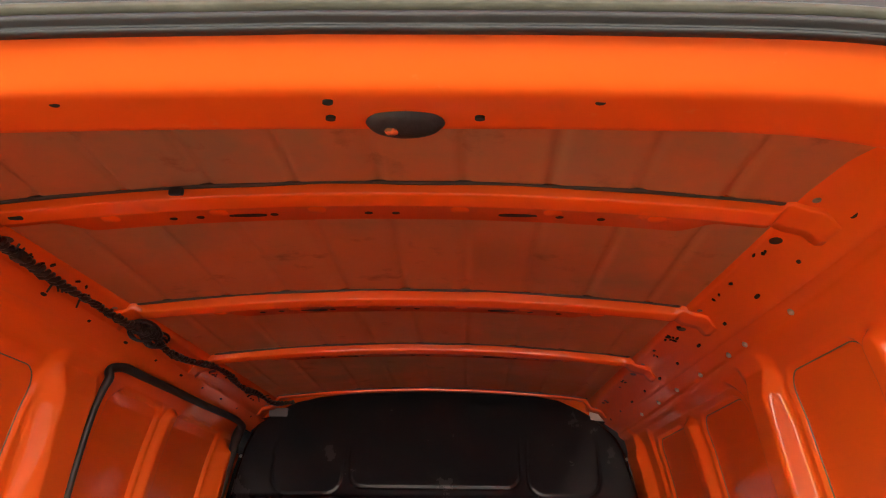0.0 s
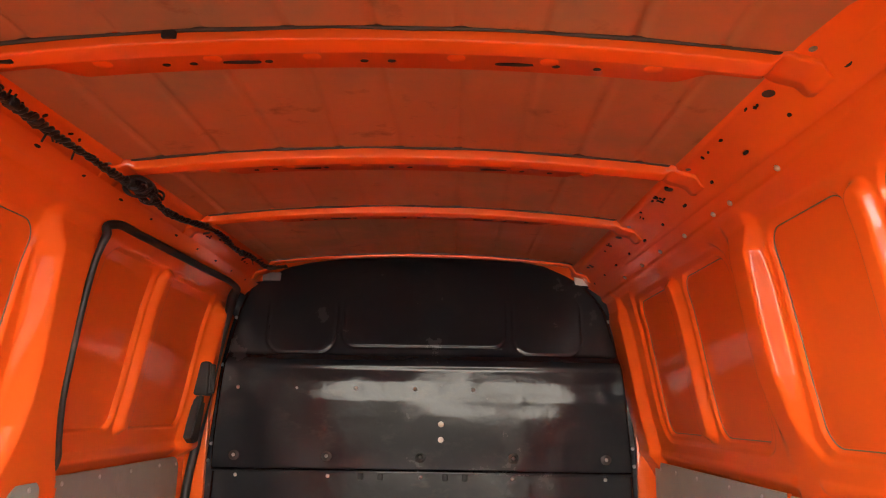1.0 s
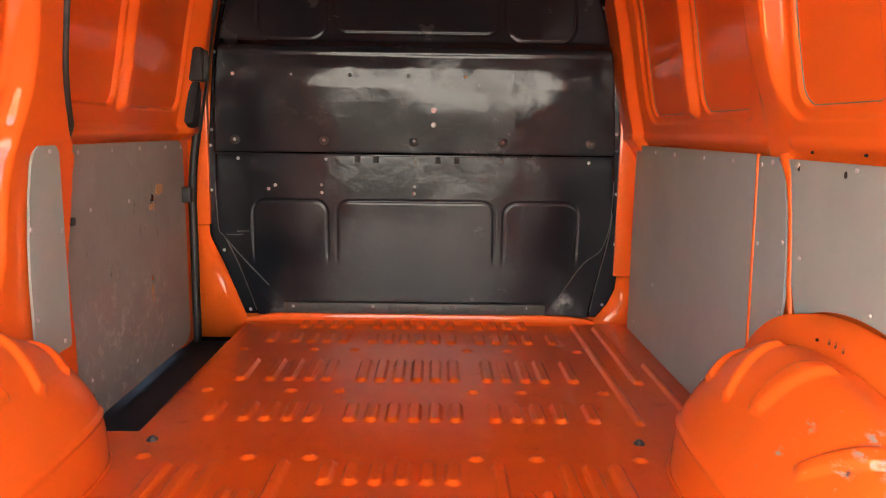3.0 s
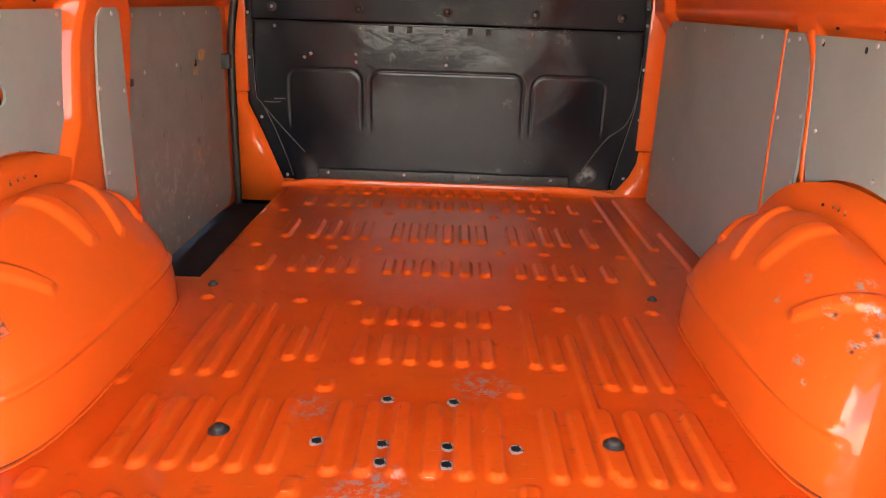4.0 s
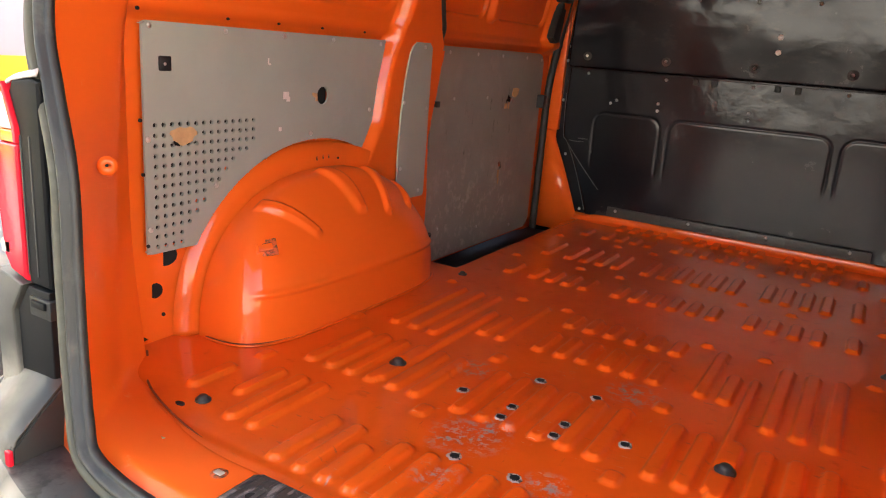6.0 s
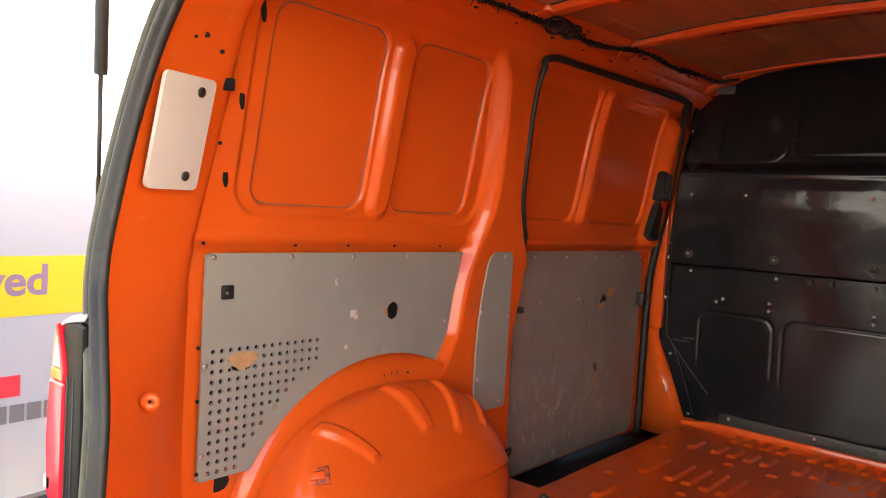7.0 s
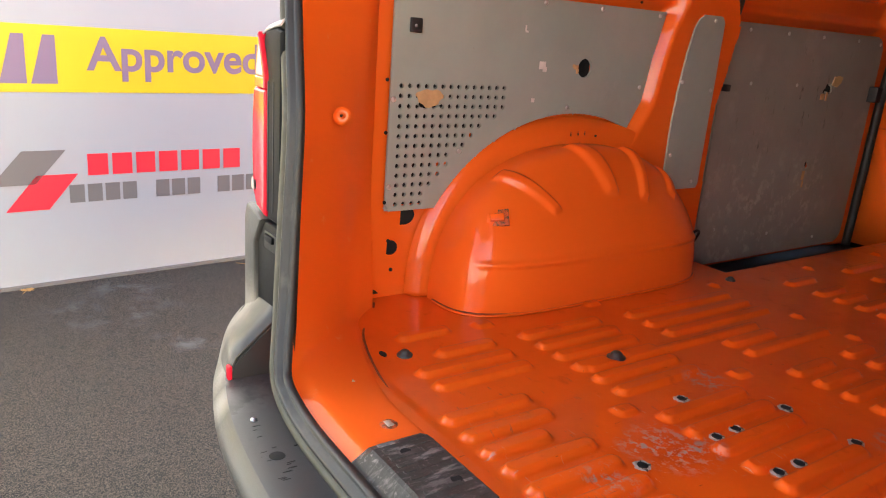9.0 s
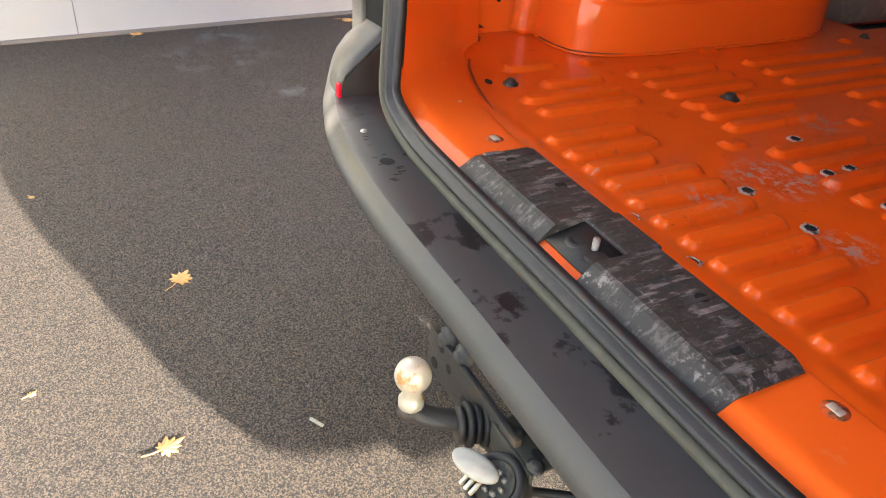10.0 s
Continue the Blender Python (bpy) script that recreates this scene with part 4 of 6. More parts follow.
# dents that catch the light
BY += 0.003 * np.sin(6 * BXX + 0.6) * np.exp(-((BZ - 1.50) / 0.07) ** 2) + 0.0012 * np.sin(19 * BXX) * np.exp(-((BZ - 1.47) / 0.06) ** 2)
BY += 0.003 * np.exp(-((BXX - 0.30) / 0.14) ** 2 - ((BZ - 1.44) / 0.06) ** 2)
for dx, dz, dr, dd in ((-0.235, 1.497, 0.030, 0.004), (-0.02, 1.492, 0.026, 0.004), (0.190, 1.492, 0.030, -0.004), (0.44, 1.46, 0.06, 0.003), (-0.47, 1.44, 0.05, 0.003), (0.33, 1.31, 0.09, 0.0025), (0.16, 1.13, 0.05, 0.003), (-0.30, 1.33, 0.08, -0.002)):
    BY += 0.4 * dd * np.exp(-((BXX - dx) / dr) ** 2 - ((BZ - dz) / dr) ** 2)


def groove(d, w=0.007):
    return press(np.abs(d) - w * 0.4, w)


g = groove(rrect(BXX, BZ, 0.0, 1.80, 0.300, 0.155, 0.05)) + groove(rrect(BXX, BZ, -0.45, 1.735, 0.125, 0.115, 0.06)) + groove(rrect(BXX, BZ, 0.45, 1.735, 0.125, 0.115, 0.06))
g += groove(rrect(BXX, BZ, 0.0, 0.80, 0.300, 0.235, 0.05)) + groove(rrect(BXX, BZ, -0.475, 0.80, 0.140, 0.235, 0.05)) + groove(rrect(BXX, BZ, 0.475, 0.80, 0.140, 0.235, 0.05))
g *= np.where(BZ < 1.1, smooth01((BZ - 0.78) / 0.10), smooth01((1.86 - BZ) / 0.14))
BY += 0.005 * np.clip(g, 0, 1)
# facets of the lower corners, and the flange round the rim
for s_, (xa, za), (xb, zb_) in ((-1, (-0.712, 0.898), (-0.500, 0.655)), (1, (0.740, 0.885), (0.560, 0.650))):
    side_ = ((BXX + BX - xa) * (zb_ - za) - (BZ - za) * (xb - xa)) / math.hypot(xb - xa, zb_ - za) * -s_
    BY -= 0.07 * np.clip(side_, 0, 0.05) * (BZ < 0.92) * smooth01((0.92 - BZ) / 0.04)
rim_d = np.minimum(BXX + BX - np.interp(BZ, Z_IL, PANEL_L), np.interp(BZ, Z_IR, PANEL_R) - BXX - BX)
on_rim = smooth01((0.004 - rim_d) / 0.013)
BY = BY * (1 - on_rim) + 2.577 * on_rim
bulkhead = put("bulkhead", grid(BXX + BX, BY, BZ), M_black, van, "black steel bulkhead with pressed panels and scuffed sheen")
solid(bulkhead, 0.002, 1)


def bulk_y(z):
    if z < 1.212:
        return 2.566 - 0.036 * max(z - 0.63, 0)
    return 2.511 + 0.07 * min(max((z - 1.575) / 0.4, 0), 1) ** 1.2 + float(np.interp(z, BEND_Z, BEND_Y))


small_me, wash_me = dome(0.0068, 0.7), lathe([(0.0, 0.007), (0.007, 0.007), (0.008, 0.002), (0.015, 0.002), (0.019, 0.0), (0.019, -0.003)], 18)
TO_REAR = (0, -1, 0)
for x in (-0.643, -0.317, 0.012, 0.338, 0.662):
    put("bolt", wash_me, M_tow, bulkhead, at=facing((x, bulk_y(1.265) - 0.001, 1.262), TO_REAR))
    put("bolt_head", small_me, M_steel, bulkhead, at=facing((x, bulk_y(1.265) - 0.007, 1.262), TO_REAR))
for x in (-0.645, -0.317, 0.013, 0.338, 0.666):
    put("screw", small_me, M_steel, bulkhead, at=facing((x, bulk_y(1.191), 1.191), TO_REAR))
for x, z in ((-0.336, 1.095), (-0.336, 1.066), (0.013, 1.093), (0.013, 1.066), (-0.51, 1.092), (-0.535, 1.078)):
    put("screw", small_me, M_chrome, bulkhead, at=facing((x, bulk_y(z), z), TO_REAR))
for x in (-0.64, -0.43, -0.22, -0.01, 0.195):
    put("screw", small_me, M_chrome, bulkhead, at=facing((x, bulk_y(1.495) - 0.001, 1.495), TO_REAR))
for z in (1.375, 1.322):
    put("washer", lathe([(0.0, 0.002), (0.010, 0.002), (0.0105, -0.002)], 18), M_white, bulkhead, "white round cap", at=facing((0.083, bulk_y(z) - 0.001, z), TO_REAR))
for x in (-0.45, -0.142, 0.158, 0.45):
    put("screw", small_me, M_steel, bulkhead, at=facing((x, 2.5455, 0.628), TO_REAR))
for x, z in ((-0.670, 1.873), (-0.690, 1.753), (-0.729, 1.578), (-0.748, 1.295), (-0.755, 1.236), (-0.757, 1.069), (-0.717, 0.838), (-0.622, 0.606),
             (0.683, 1.869), (0.700, 1.754), (0.743, 1.580), (0.773, 1.297), (0.776, 1.236), (0.783, 1.072), (0.787, 0.878), (0.749, 0.639)):
    put("screw", small_me, M_steel, bulkhead, at=facing((x, 2.5755, z), TO_REAR))
# the ledge shadow gap and its small clips
bm = slab(-0.722, 0.755, 2.500, 2.516, 1.205, 1.213, bevel=0.002)
part("ledge", bm, M_black, bulkhead)
for x in (-0.20, -0.13, 0.10, 0.17):
    part("clip", slab(x - 0.010, x + 0.010, 2.533, 2.560, 1.180, 1.203, bevel=0.002), M_tape, bulkhead)
for line in (((-0.736, 2.556, 1.10), (-0.733, 2.554, 0.99), (-0.727, 2.553, 0.918), (-0.707, 2.551, 0.894), (-0.663, 2.549, 0.805), (-0.619, 2.549, 0.691), (-0.592, 2.551, 0.609)),
             ((-0.710, 2.551, 0.897), (-0.640, 2.553, 0.812), (-0.545, 2.561, 0.705)),
             ((0.767, 2.556, 1.12), (0.764, 2.554, 1.046), (0.757, 2.553, 0.941), (0.728, 2.553, 0.858), (0.666, 2.557, 0.805), (0.614, 2.561, 0.731), (0.575, 2.562, 0.668)),
             ((0.766, 2.553, 1.00), (0.759, 2.551, 0.921), (0.739, 2.549, 0.827), (0.713, 2.549, 0.712), (0.695, 2.550, 0.615)),
             ((-0.700, 2.553, 0.903), (-0.67, 2.553, 0.901), (-0.635, 2.556, 0.903)), ((-0.66, 2.553, 0.915), (-0.615, 2.556, 0.916))):
    put("fold", tube(curve_pts(line, 6), 0.0019, 8), M_fold, bulkhead)
part("bottom_flange", slab(-0.488, 0.521, 2.546, 2.560, 0.596, 0.641, bevel=0.003), M_bump, bulkhead)
for k in range(9):
    part("flange_rib", slab(-0.40 + 0.105 * k, -0.36 + 0.105 * k, 2.5445, 2.548, 0.612, 0.639, bevel=0.0012), M_bump, bulkhead)
part("corner_packer", slab(0.578, 0.686, 2.562, 2.582, 1.888, 1.922, bevel=0.004), M_white, van, "pale grey foam packer at the bulkhead corner")
part("corner_packer", slab(-0.60, -0.53, 2.562, 2.580, 1.892, 1.925, bevel=0.004), M_greyp, van)

# orange pillars either side of the bulkhead
part("front_pillar", slab(-0.90, -0.60, 2.588, 2.612, 0.50, 2.0, bevel=0.003), M_paint, van)
part("front_pillar", slab(0.62, 0.90, 2.588, 2.612, 0.50, 2.0, bevel=0.003), M_paint, van)
part("front_header", slab(-0.60, 0.62, 2.590, 2.612, 1.90, 2.02, bevel=0.003), M_paint, van)
def gusset(pts, y):
    bm = bmesh.new()
    bm.faces.new([bm.verts.new((a, y, b)) for a, b in pts])
    return solid(part("pillar_gusset", bm, M_paint, van), 0.004)


gusset(((-0.850, 0.500), (-0.632, 0.500), (-0.632, 0.590), (-0.672, 0.690), (-0.712, 0.787), (-0.762, 0.900), (-0.762, 0.936), (-0.850, 0.936)), 2.552)
gusset(((0.86, 0.560), (0.690, 0.560), (0.722, 0.590), (0.765, 0.648), (0.790, 0.700), (0.795, 0.752), (0.86, 0.752)), 2.560)
part("pillar_post", slab(-0.850, -0.760, 2.556, 2.585, 0.939, 1.86, bevel=0.003), M_paint, van)
part("pillar_post", slab(0.785, 0.870, 2.564, 2.586, 0.755, 1.90, bevel=0.003), M_paint, van)
# folded lip where the floor meets the bulkhead
lip = curve_pts([(-0.640, 2.548, 0.580), (-0.590, 2.546, 0.585), (-0.50, 2.541, 0.599), (-0.2, 2.541, 0.600), (0.3, 2.541, 0.600), (0.56, 2.541, 0.599), (0.66, 2.543, 0.590), (0.715, 2.548, 0.578)], 10)
LIP = np.stack([lip + np.array([0, a, b]) for a, b in ((0.016, 0.0), (0.004, 0.001), (0.0, -0.002), (-0.001, -0.006), (-0.002, -0.022), (-0.012, -0.028), (-0.03, -0.034))], 1)
put("floor_lip", grid(LIP[..., 0], LIP[..., 1], np.maximum(LIP[..., 2], 0.5672)), M_paint, van)

# ---- sliding door ----
ys, zs = np.arange(1.41, 2.551, 0.0034), np.concatenate([np.arange(0.49, 1.25, 0.012), np.arange(1.25, 1.8601, 0.0034)])
Y, Z = np.meshgrid(ys, zs, indexing="ij")
x = side_x(Z) + 0.020
for y0, y1 in ((1.585, 1.888), (1.985, 2.404)):
    x += 0.014 * press(rrect(Y, Z, (y0 + y1) / 2, 1.585, (y1 - y0) / 2, 0.225, 0.040), 0.0085)
x -= 0.022 * press(rrect(Y, Z, 1.937, 1.58, 0.028, 0.225, 0.02), 0.024)
x -= 0.046 * smooth01((Y - 2.408) / 0.055) * np.interp(Z, [1.25, 1.30, 1.75, 1.80], [0.3, 1, 1, 0])
x -= 0.016 * press(np.abs(Z - 1.285) - 0.012, 0.03)
door = put("sliding_door", grid(-x, Y, Z), M_paint, van, "closed orange sliding door with pressed window panels")
solid(door, 0.004, 1)
for y0, y1 in ((1.585, 1.888), (1.985, 2.404)):
    seam(-1, 0.0285, y0 + 0.003, y1 - 0.003, 1.363, 1.807, 0.037, door)
seal_line = [(-0.813, 1.55, 0.57), (-0.813, 1.545, 0.773), (-0.813, 1.53, 0.962), (-0.812, 1.566, 1.095), (-0.811, 1.589, 1.232), (-0.79, 1.539, 1.304), (-0.766, 1.486, 1.407), (-0.718, 1.442, 1.668),
             (-0.684, 1.434, 1.794), (-0.658, 1.465, 1.829), (-0.654, 1.604, 1.834), (-0.648, 1.974, 1.838), (-0.645, 2.37, 1.841), (-0.675, 2.45, 1.80), (-0.73, 2.51, 1.606), (-0.785, 2.525, 1.30),
             (-0.812, 2.528, 1.10), (-0.815, 2.527, 0.80), (-0.816, 2.526, 0.49)]
SEAL_P = curve_pts(seal_line, 10)
SEAL_P[:, 0] += 0.020 * smooth01((1.62 - SEAL_P[:, 1]) / 0.06) * smooth01((SEAL_P[:, 2] - 1.25) / 0.06) * smooth01((1.825 - SEAL_P[:, 2]) / 0.03)
SEAL_P[:, 1] += 0.009 * smooth01((1.45 - SEAL_P[:, 2]) / 0.10) * (SEAL_P[:, 1] < 1.75)
SEAL_R = 0.0075 + 0.003 * smooth01((SEAL_P[:, 2] - 1.74) / 0.08) + 0.008 * smooth01((SEAL_P[:, 1] - 2.40) / 0.05)
put("door_seal", tube(SEAL_P, SEAL_R, 10, up=(1, 0.2, 0.3)), M_rubber, van, "black rubber seal round the sliding door")
# lock housing and buffer at the door's front edge
lock = part("door_lock", slab(2.425, 2.490, 1.462, 1.580, -0.790, -0.728, axis="x", bevel=0.010, seg=3), M_tape, door, "black plastic door lock housing")
for k in range(4):
    part("lock_rib", slab(2.432 + 0.014 * k, 2.440 + 0.014 * k, 1.470, 1.572, -0.7285, -0.7225, axis="x", bevel=0.002), M_rubber, lock)
bm = bmesh.new()
f = bm.faces.new([bm.verts.new((-0.748 - 0.10 * (1.46 - z), y, z)) for y, z in ((2.436, 1.464), (2.482, 1.464), (2.478, 1.305), (2.440, 1.300), (2.398, 1.320), (2.404, 1.360))])
ext = bmesh.ops.extrude_face_region(bm, geom=[f])
bmesh.ops.translate(bm, vec=(-0.030, 0, 0), verts=[g_ for g_ in ext["geom"] if isinstance(g_, bmesh.types.BMVert)])
bmesh.ops.bevel(bm, geom=bm.edges[:], offset=0.004, segments=2, affect="EDGES")
part("lock_cover", bm, M_grip, door, "dark grey tapered lock cover")
part("door_buffer", slab(2.462, 2.500, 1.030, 1.085, -0.850, -0.800, axis="x", bevel=0.006), M_rubber, door, "black rubber door buffer")
part("door_catch", slab(1.605, 1.625, 1.055, 1.075, -0.840, -0.810, axis="x", bevel=0.003), M_rubber, door)

# ---- ply lining panels ----
LINING = "lining panels of the load bay"


def lining(name, s, x_face, inside, box, holes, label, mat, step=0.004, screws=()):
    """A ply panel on a side wall: box (y0, y1, z0, z1), an inside test (distance, minus inside) and holes (y, z, radius)."""
    y0, y1, z0, z1 = box
    Y, Z = np.meshgrid(np.arange(y0, y1 + step, step), np.arange(z0, z1 + step, step), indexing="ij")
    d = inside(Y, Z)
    for hy, hz, hr in holes:
        near = (np.abs(Y - hy) < hr * 3) & (np.abs(Z - hz) < hr * 3)
        d = np.where(near, np.maximum(d, hr - np.hypot(Y - hy, Z - hz)), d)
    # draw the rim vertices on to the outline
    gy, gz = np.gradient(d, step)
    ln = np.hypot(gy, gz) + 1e-9
    move = np.where(np.abs(d) < step * 0.75, d, 0)
    Y2, Z2 = Y - move * gy / ln**2, Z - move * gz / ln**2
    v_in = d < step * 0.72
    keep = v_in[:-1, :-1] & v_in[1:, 1:] & v_in[1:, :-1] & v_in[:-1, 1:]
    me = grid(np.full_like(Y2, s * x_face), Y2, Z2, keep)
    # corner triangles along slanting edges
    bm = bmesh.new()
    bm.from_mesh(me)
    count = v_in[:-1, :-1].astype(int) + v_in[1:, :-1] + v_in[1:, 1:] + v_in[:-1, 1:]
    for i, j in np.argwhere(count == 3):
        ring_ = [(a, b) for a, b in ((i, j), (i + 1, j), (i + 1, j + 1), (i, j + 1)) if v_in[a, b]]
        bm.faces.new([bm.verts.new((s * x_face, Y2[c], Z2[c])) for c in ring_])
    bmesh.ops.remove_doubles(bm, verts=bm.verts[:], dist=1e-5)
    bmesh.ops.recalc_face_normals(bm, faces=bm.faces[:])
    if sum(f.normal.x for f in bm.faces) * s < 0:
        bmesh.ops.reverse_faces(bm, faces=bm.faces[:])
    bm.to_mesh(me)
    bm.free()
    ob = put(name, me, mat)
    ob.data.polygons.foreach_set("use_smooth", [False] * len(ob.data.polygons))
    solid(ob, 0.006, -1)
    tagged(ob, label, "panel", LINING)
    for a, b in screws:
        put("screw", screw_head, M_steel, ob, at=facing((s * (x_face - 0.0065 if s > 0 else x_face - 0.0065), a, b), (-s, 0, 0)))
    return ob


def sheet(name, s, x_face, lo, hi, foot, top, label, screws=(), n=(40, 80)):
    """A ply panel between two edge curves lo(z) and hi(z), above foot(y) and below top, 6 mm thick."""
    u, v = np.meshgrid(np.linspace(0, 1, n[0]), np.linspace(0, 1, n[1]), indexing="ij")
    z = 0.9 + 0 * u
    for _ in range(12):
        y = lo(z) + (hi(z) - lo(z)) * u
        z = foot(y) + (top - foot(y)) * v
    front, back = s * (x_face - 0.006), s * x_face
    k = n[0] * n[1]
    verts = [(front, a, b) for a, b in zip(y.ravel(), z.ravel())] + [(back, a, b) for a, b in zip(y.ravel(), z.ravel())]
    idx = np.arange(k).reshape(n)
    faces = [f if s > 0 else f[::-1] for f in zip(idx[:-1, :-1].ravel(), idx[:-1, 1:].ravel(), idx[1:, 1:].ravel(), idx[1:, :-1].ravel())]
    rim = list(idx[:, 0]) + list(idx[-1, 1:]) + list(idx[::-1, -1][1:]) + list(idx[0, ::-1][1:-1])
    faces += [(a, b, b + k, a + k) for a, b in zip(rim, rim[1:] + rim[:1])]
    ob = put(name, mesh_from(verts, faces, smooth=False), M_ply)
    tagged(ob, label, "panel", LINING)
    for a, b in screws:
        put("screw", screw_head, M_steel, ob, at=facing((s * (x_face - 0.0065), a, b), (-s, 0, 0)))
    return ob


screw_head = lathe([(0.0, 0.0025), (0.003, 0.0025), (0.0058, 0.001), (0.006, -0.001)], 12)
perf = []
for i in range(14):
    for j in range(13):
        yy, zz = 0.4975 + 0.0213 * i, 1.0485 - 0.02154 * j
        if (yy - A_Y) ** 2 / 0.50**2 + (zz - FLOOR) ** 2 / 0.47**2 > 1.0 and zz > 0.775:
            perf.append((yy, zz, 0.0054))


def rear_panel_shape(Y, Z):
    d = rrect(Y, Z, 0.896, 1.015, 0.424, 0.240, 0.012)
    arch = np.sqrt((Y - A_Y) ** 2 / 0.462**2 + (Z - FLOOR) ** 2 / 0.420**2)
    return np.maximum(d, (1 - arch) * 0.42)


REAR_SCREWS = [(0.490, 1.246), (0.688, 1.245), (0.875, 1.245), (1.060, 1.245), (1.272, 1.244), (0.480, 1.02), (0.480, 0.83), (1.232, 1.06), (0.98, 1.005), (0.66, 0.905)]
PANEL_EDGE = ([0.90, 0.963, 1.023, 1.134, 1.256], [1.17, 1.211, 1.246, 1.265, 1.298])
panel_l = lining("lining_panel", -1, 0.8185, lambda Y, Z: np.maximum(rear_panel_shape(Y, Z), Y - np.interp(Z, *PANEL_EDGE)), (0.472, 1.300, 0.775, 1.255), perf + [(1.024, 1.102, 0.023), (0.553, 1.012, 0.010), (0.585, 1.012, 0.010)],
                 "grey ply lining panel with a perforated grid and a round hole", M_ply, 0.0026, REAR_SCREWS)
EDGE_R = ([0.90, 0.96, 1.0, 1.137, 1.225, 1.257], [1.205, 1.240, 1.256, 1.278, 1.298, 1.316])
arch_top = lambda y: np.maximum(0.775, FLOOR + 0.42 * np.sqrt(np.clip(1 - ((y - A_Y) / 0.462) ** 2, 0, 1)))  # noqa: E731
panel_r = sheet("lining_panel", 1, 0.8340, lambda z: np.full_like(z, 0.472), lambda z: np.interp(z, *EDGE_R), arch_top, 1.255, "plain grey ply lining panel above the wheel arch", REAR_SCREWS, (120, 60))
for y, z, r in ((1.095, 1.235, 0.005), (1.268, 1.238, 0.0045)):
    put("worn_hole", disc(r, r * 1.3), M_dark, panel_r, at=facing((0.8272, y, z), (-1, 0, 0)))


PIL = [(1.46, 1.245), (1.36, 1.08), (1.488, 1.06), (1.36, 0.88), (1.47, 0.80)]
sheet("pillar_panel", -1, 0.7850, lambda z: np.interp(z, [0.776, 0.80, 0.84, 0.95, 1.05, 1.15, 1.22, 1.245, 1.258], [1.385, 1.362, 1.347, 1.345, 1.350, 1.364, 1.381, 1.395, 1.412]), lambda z: np.interp(z, [0.776, 0.790, 1.244, 1.258], [1.492, 1.502, 1.502, 1.488]),
      lambda y: np.full_like(y, 0.780), 1.258, "narrow grey ply panel on the pillar", PIL)


sheet("pillar_panel", 1, 0.8340, lambda z: np.interp(z, [0.78, 0.889, 0.958, 1.062, 1.153, 1.21, 1.24, 1.257], [1.345, 1.298, 1.286, 1.292, 1.306, 1.325, 1.342, 1.368]), lambda z: np.interp(z, [0.78, 1.257], [1.432, 1.455]),
      lambda y: np.full_like(y, 0.779), 1.257, "narrow grey ply panel on the pillar", [(1.385, 1.245), (1.44, 1.238), (1.31, 1.08), (1.428, 1.06), (1.30, 0.93), (1.42, 0.82)])
DOOR_SCREWS = [(1.70, 1.235), (1.90, 1.235), (2.10, 1.235), (2.32, 1.235), (2.47, 1.23), (1.75, 1.08), (2.0, 1.08), (1.70, 0.62), (2.0, 0.58), (2.3, 0.54)]
door_panel = lining("door_panel", -1, 0.838, lambda Y, Z: np.maximum(rrect(Y, Z, 2.05, 0.88, 0.445, 0.375, 0.05), -(2.6 - Y)), (1.60, 2.50, 0.50, 1.26),
                    [(2.188, 1.076, 0.014), (2.203, 1.068, 0.014), (2.172, 1.062, 0.010), (2.157, 0.815, 0.011), (2.164, 0.803, 0.010)],
                    "scuffed brown-grey ply panel on the sliding door, torn in two places", M_plyd, 0.005, DOOR_SCREWS)
bm = bmesh.new()
f = bm.faces.new([bm.verts.new((-0.829 + 0.10 * (y - 2.206), y, z)) for y, z in ((2.206, 1.084), (2.232, 1.078), (2.250, 1.092), (2.256, 1.112), (2.238, 1.116), (2.212, 1.113))])
solid(part("torn_flap", bm, M_wood, door_panel, "bare torn ply splinter", smooth=False), 0.003)
for y, z, w, h in ((2.165, 1.045, 0.012, 0.010), (2.190, 1.046, 0.006, 0.014), (2.150, 0.775, 0.008, 0.016), (2.156, 0.745, 0.005, 0.012)):
    part("torn_scrap", slab(y - w, y + w, z - h, z + h, -0.8335, -0.8310, axis="x", bevel=0.001), M_wood, door_panel)
sheet("lining_panel", 1, 0.8340, lambda z: np.interp(z, [0.57, 0.78, 1.257], [1.456, 1.448, 1.473]), lambda z: np.full_like(z, 2.490), lambda y: np.full_like(y, 0.570), 1.260,
      "plain grey ply lining panel on the side wall", [(1.60, 1.24), (1.80, 1.24), (2.05, 1.24), (2.25, 1.24), (2.42, 1.24), (2.2, 0.80), (1.70, 0.64), (2.4, 0.62)])

# the pillar shows as orange beads between the panels
zs_ = np.linspace(0.775, 1.262, 40)
gap_f = 0.5 * (np.interp(zs_, [0.78, 1.257], [1.432, 1.455]) + np.interp(zs_, [0.57, 0.78, 1.257], [1.456, 1.448, 1.473]))
put("pillar_bead", tube(np.stack([np.full_like(zs_, 0.8300), gap_f, zs_], 1), 0.0055, 10, up=(1, 0, 0), squash=0.8), M_paint, wall_r)
zr_ = np.linspace(0.93, 1.262, 40)
gap_r = 0.5 * (np.interp(zr_, [0.78, 0.889, 0.958, 1.062, 1.153, 1.21, 1.24, 1.257], [1.345, 1.298, 1.286, 1.292, 1.306, 1.325, 1.342, 1.368]) + np.interp(zr_, *EDGE_R))
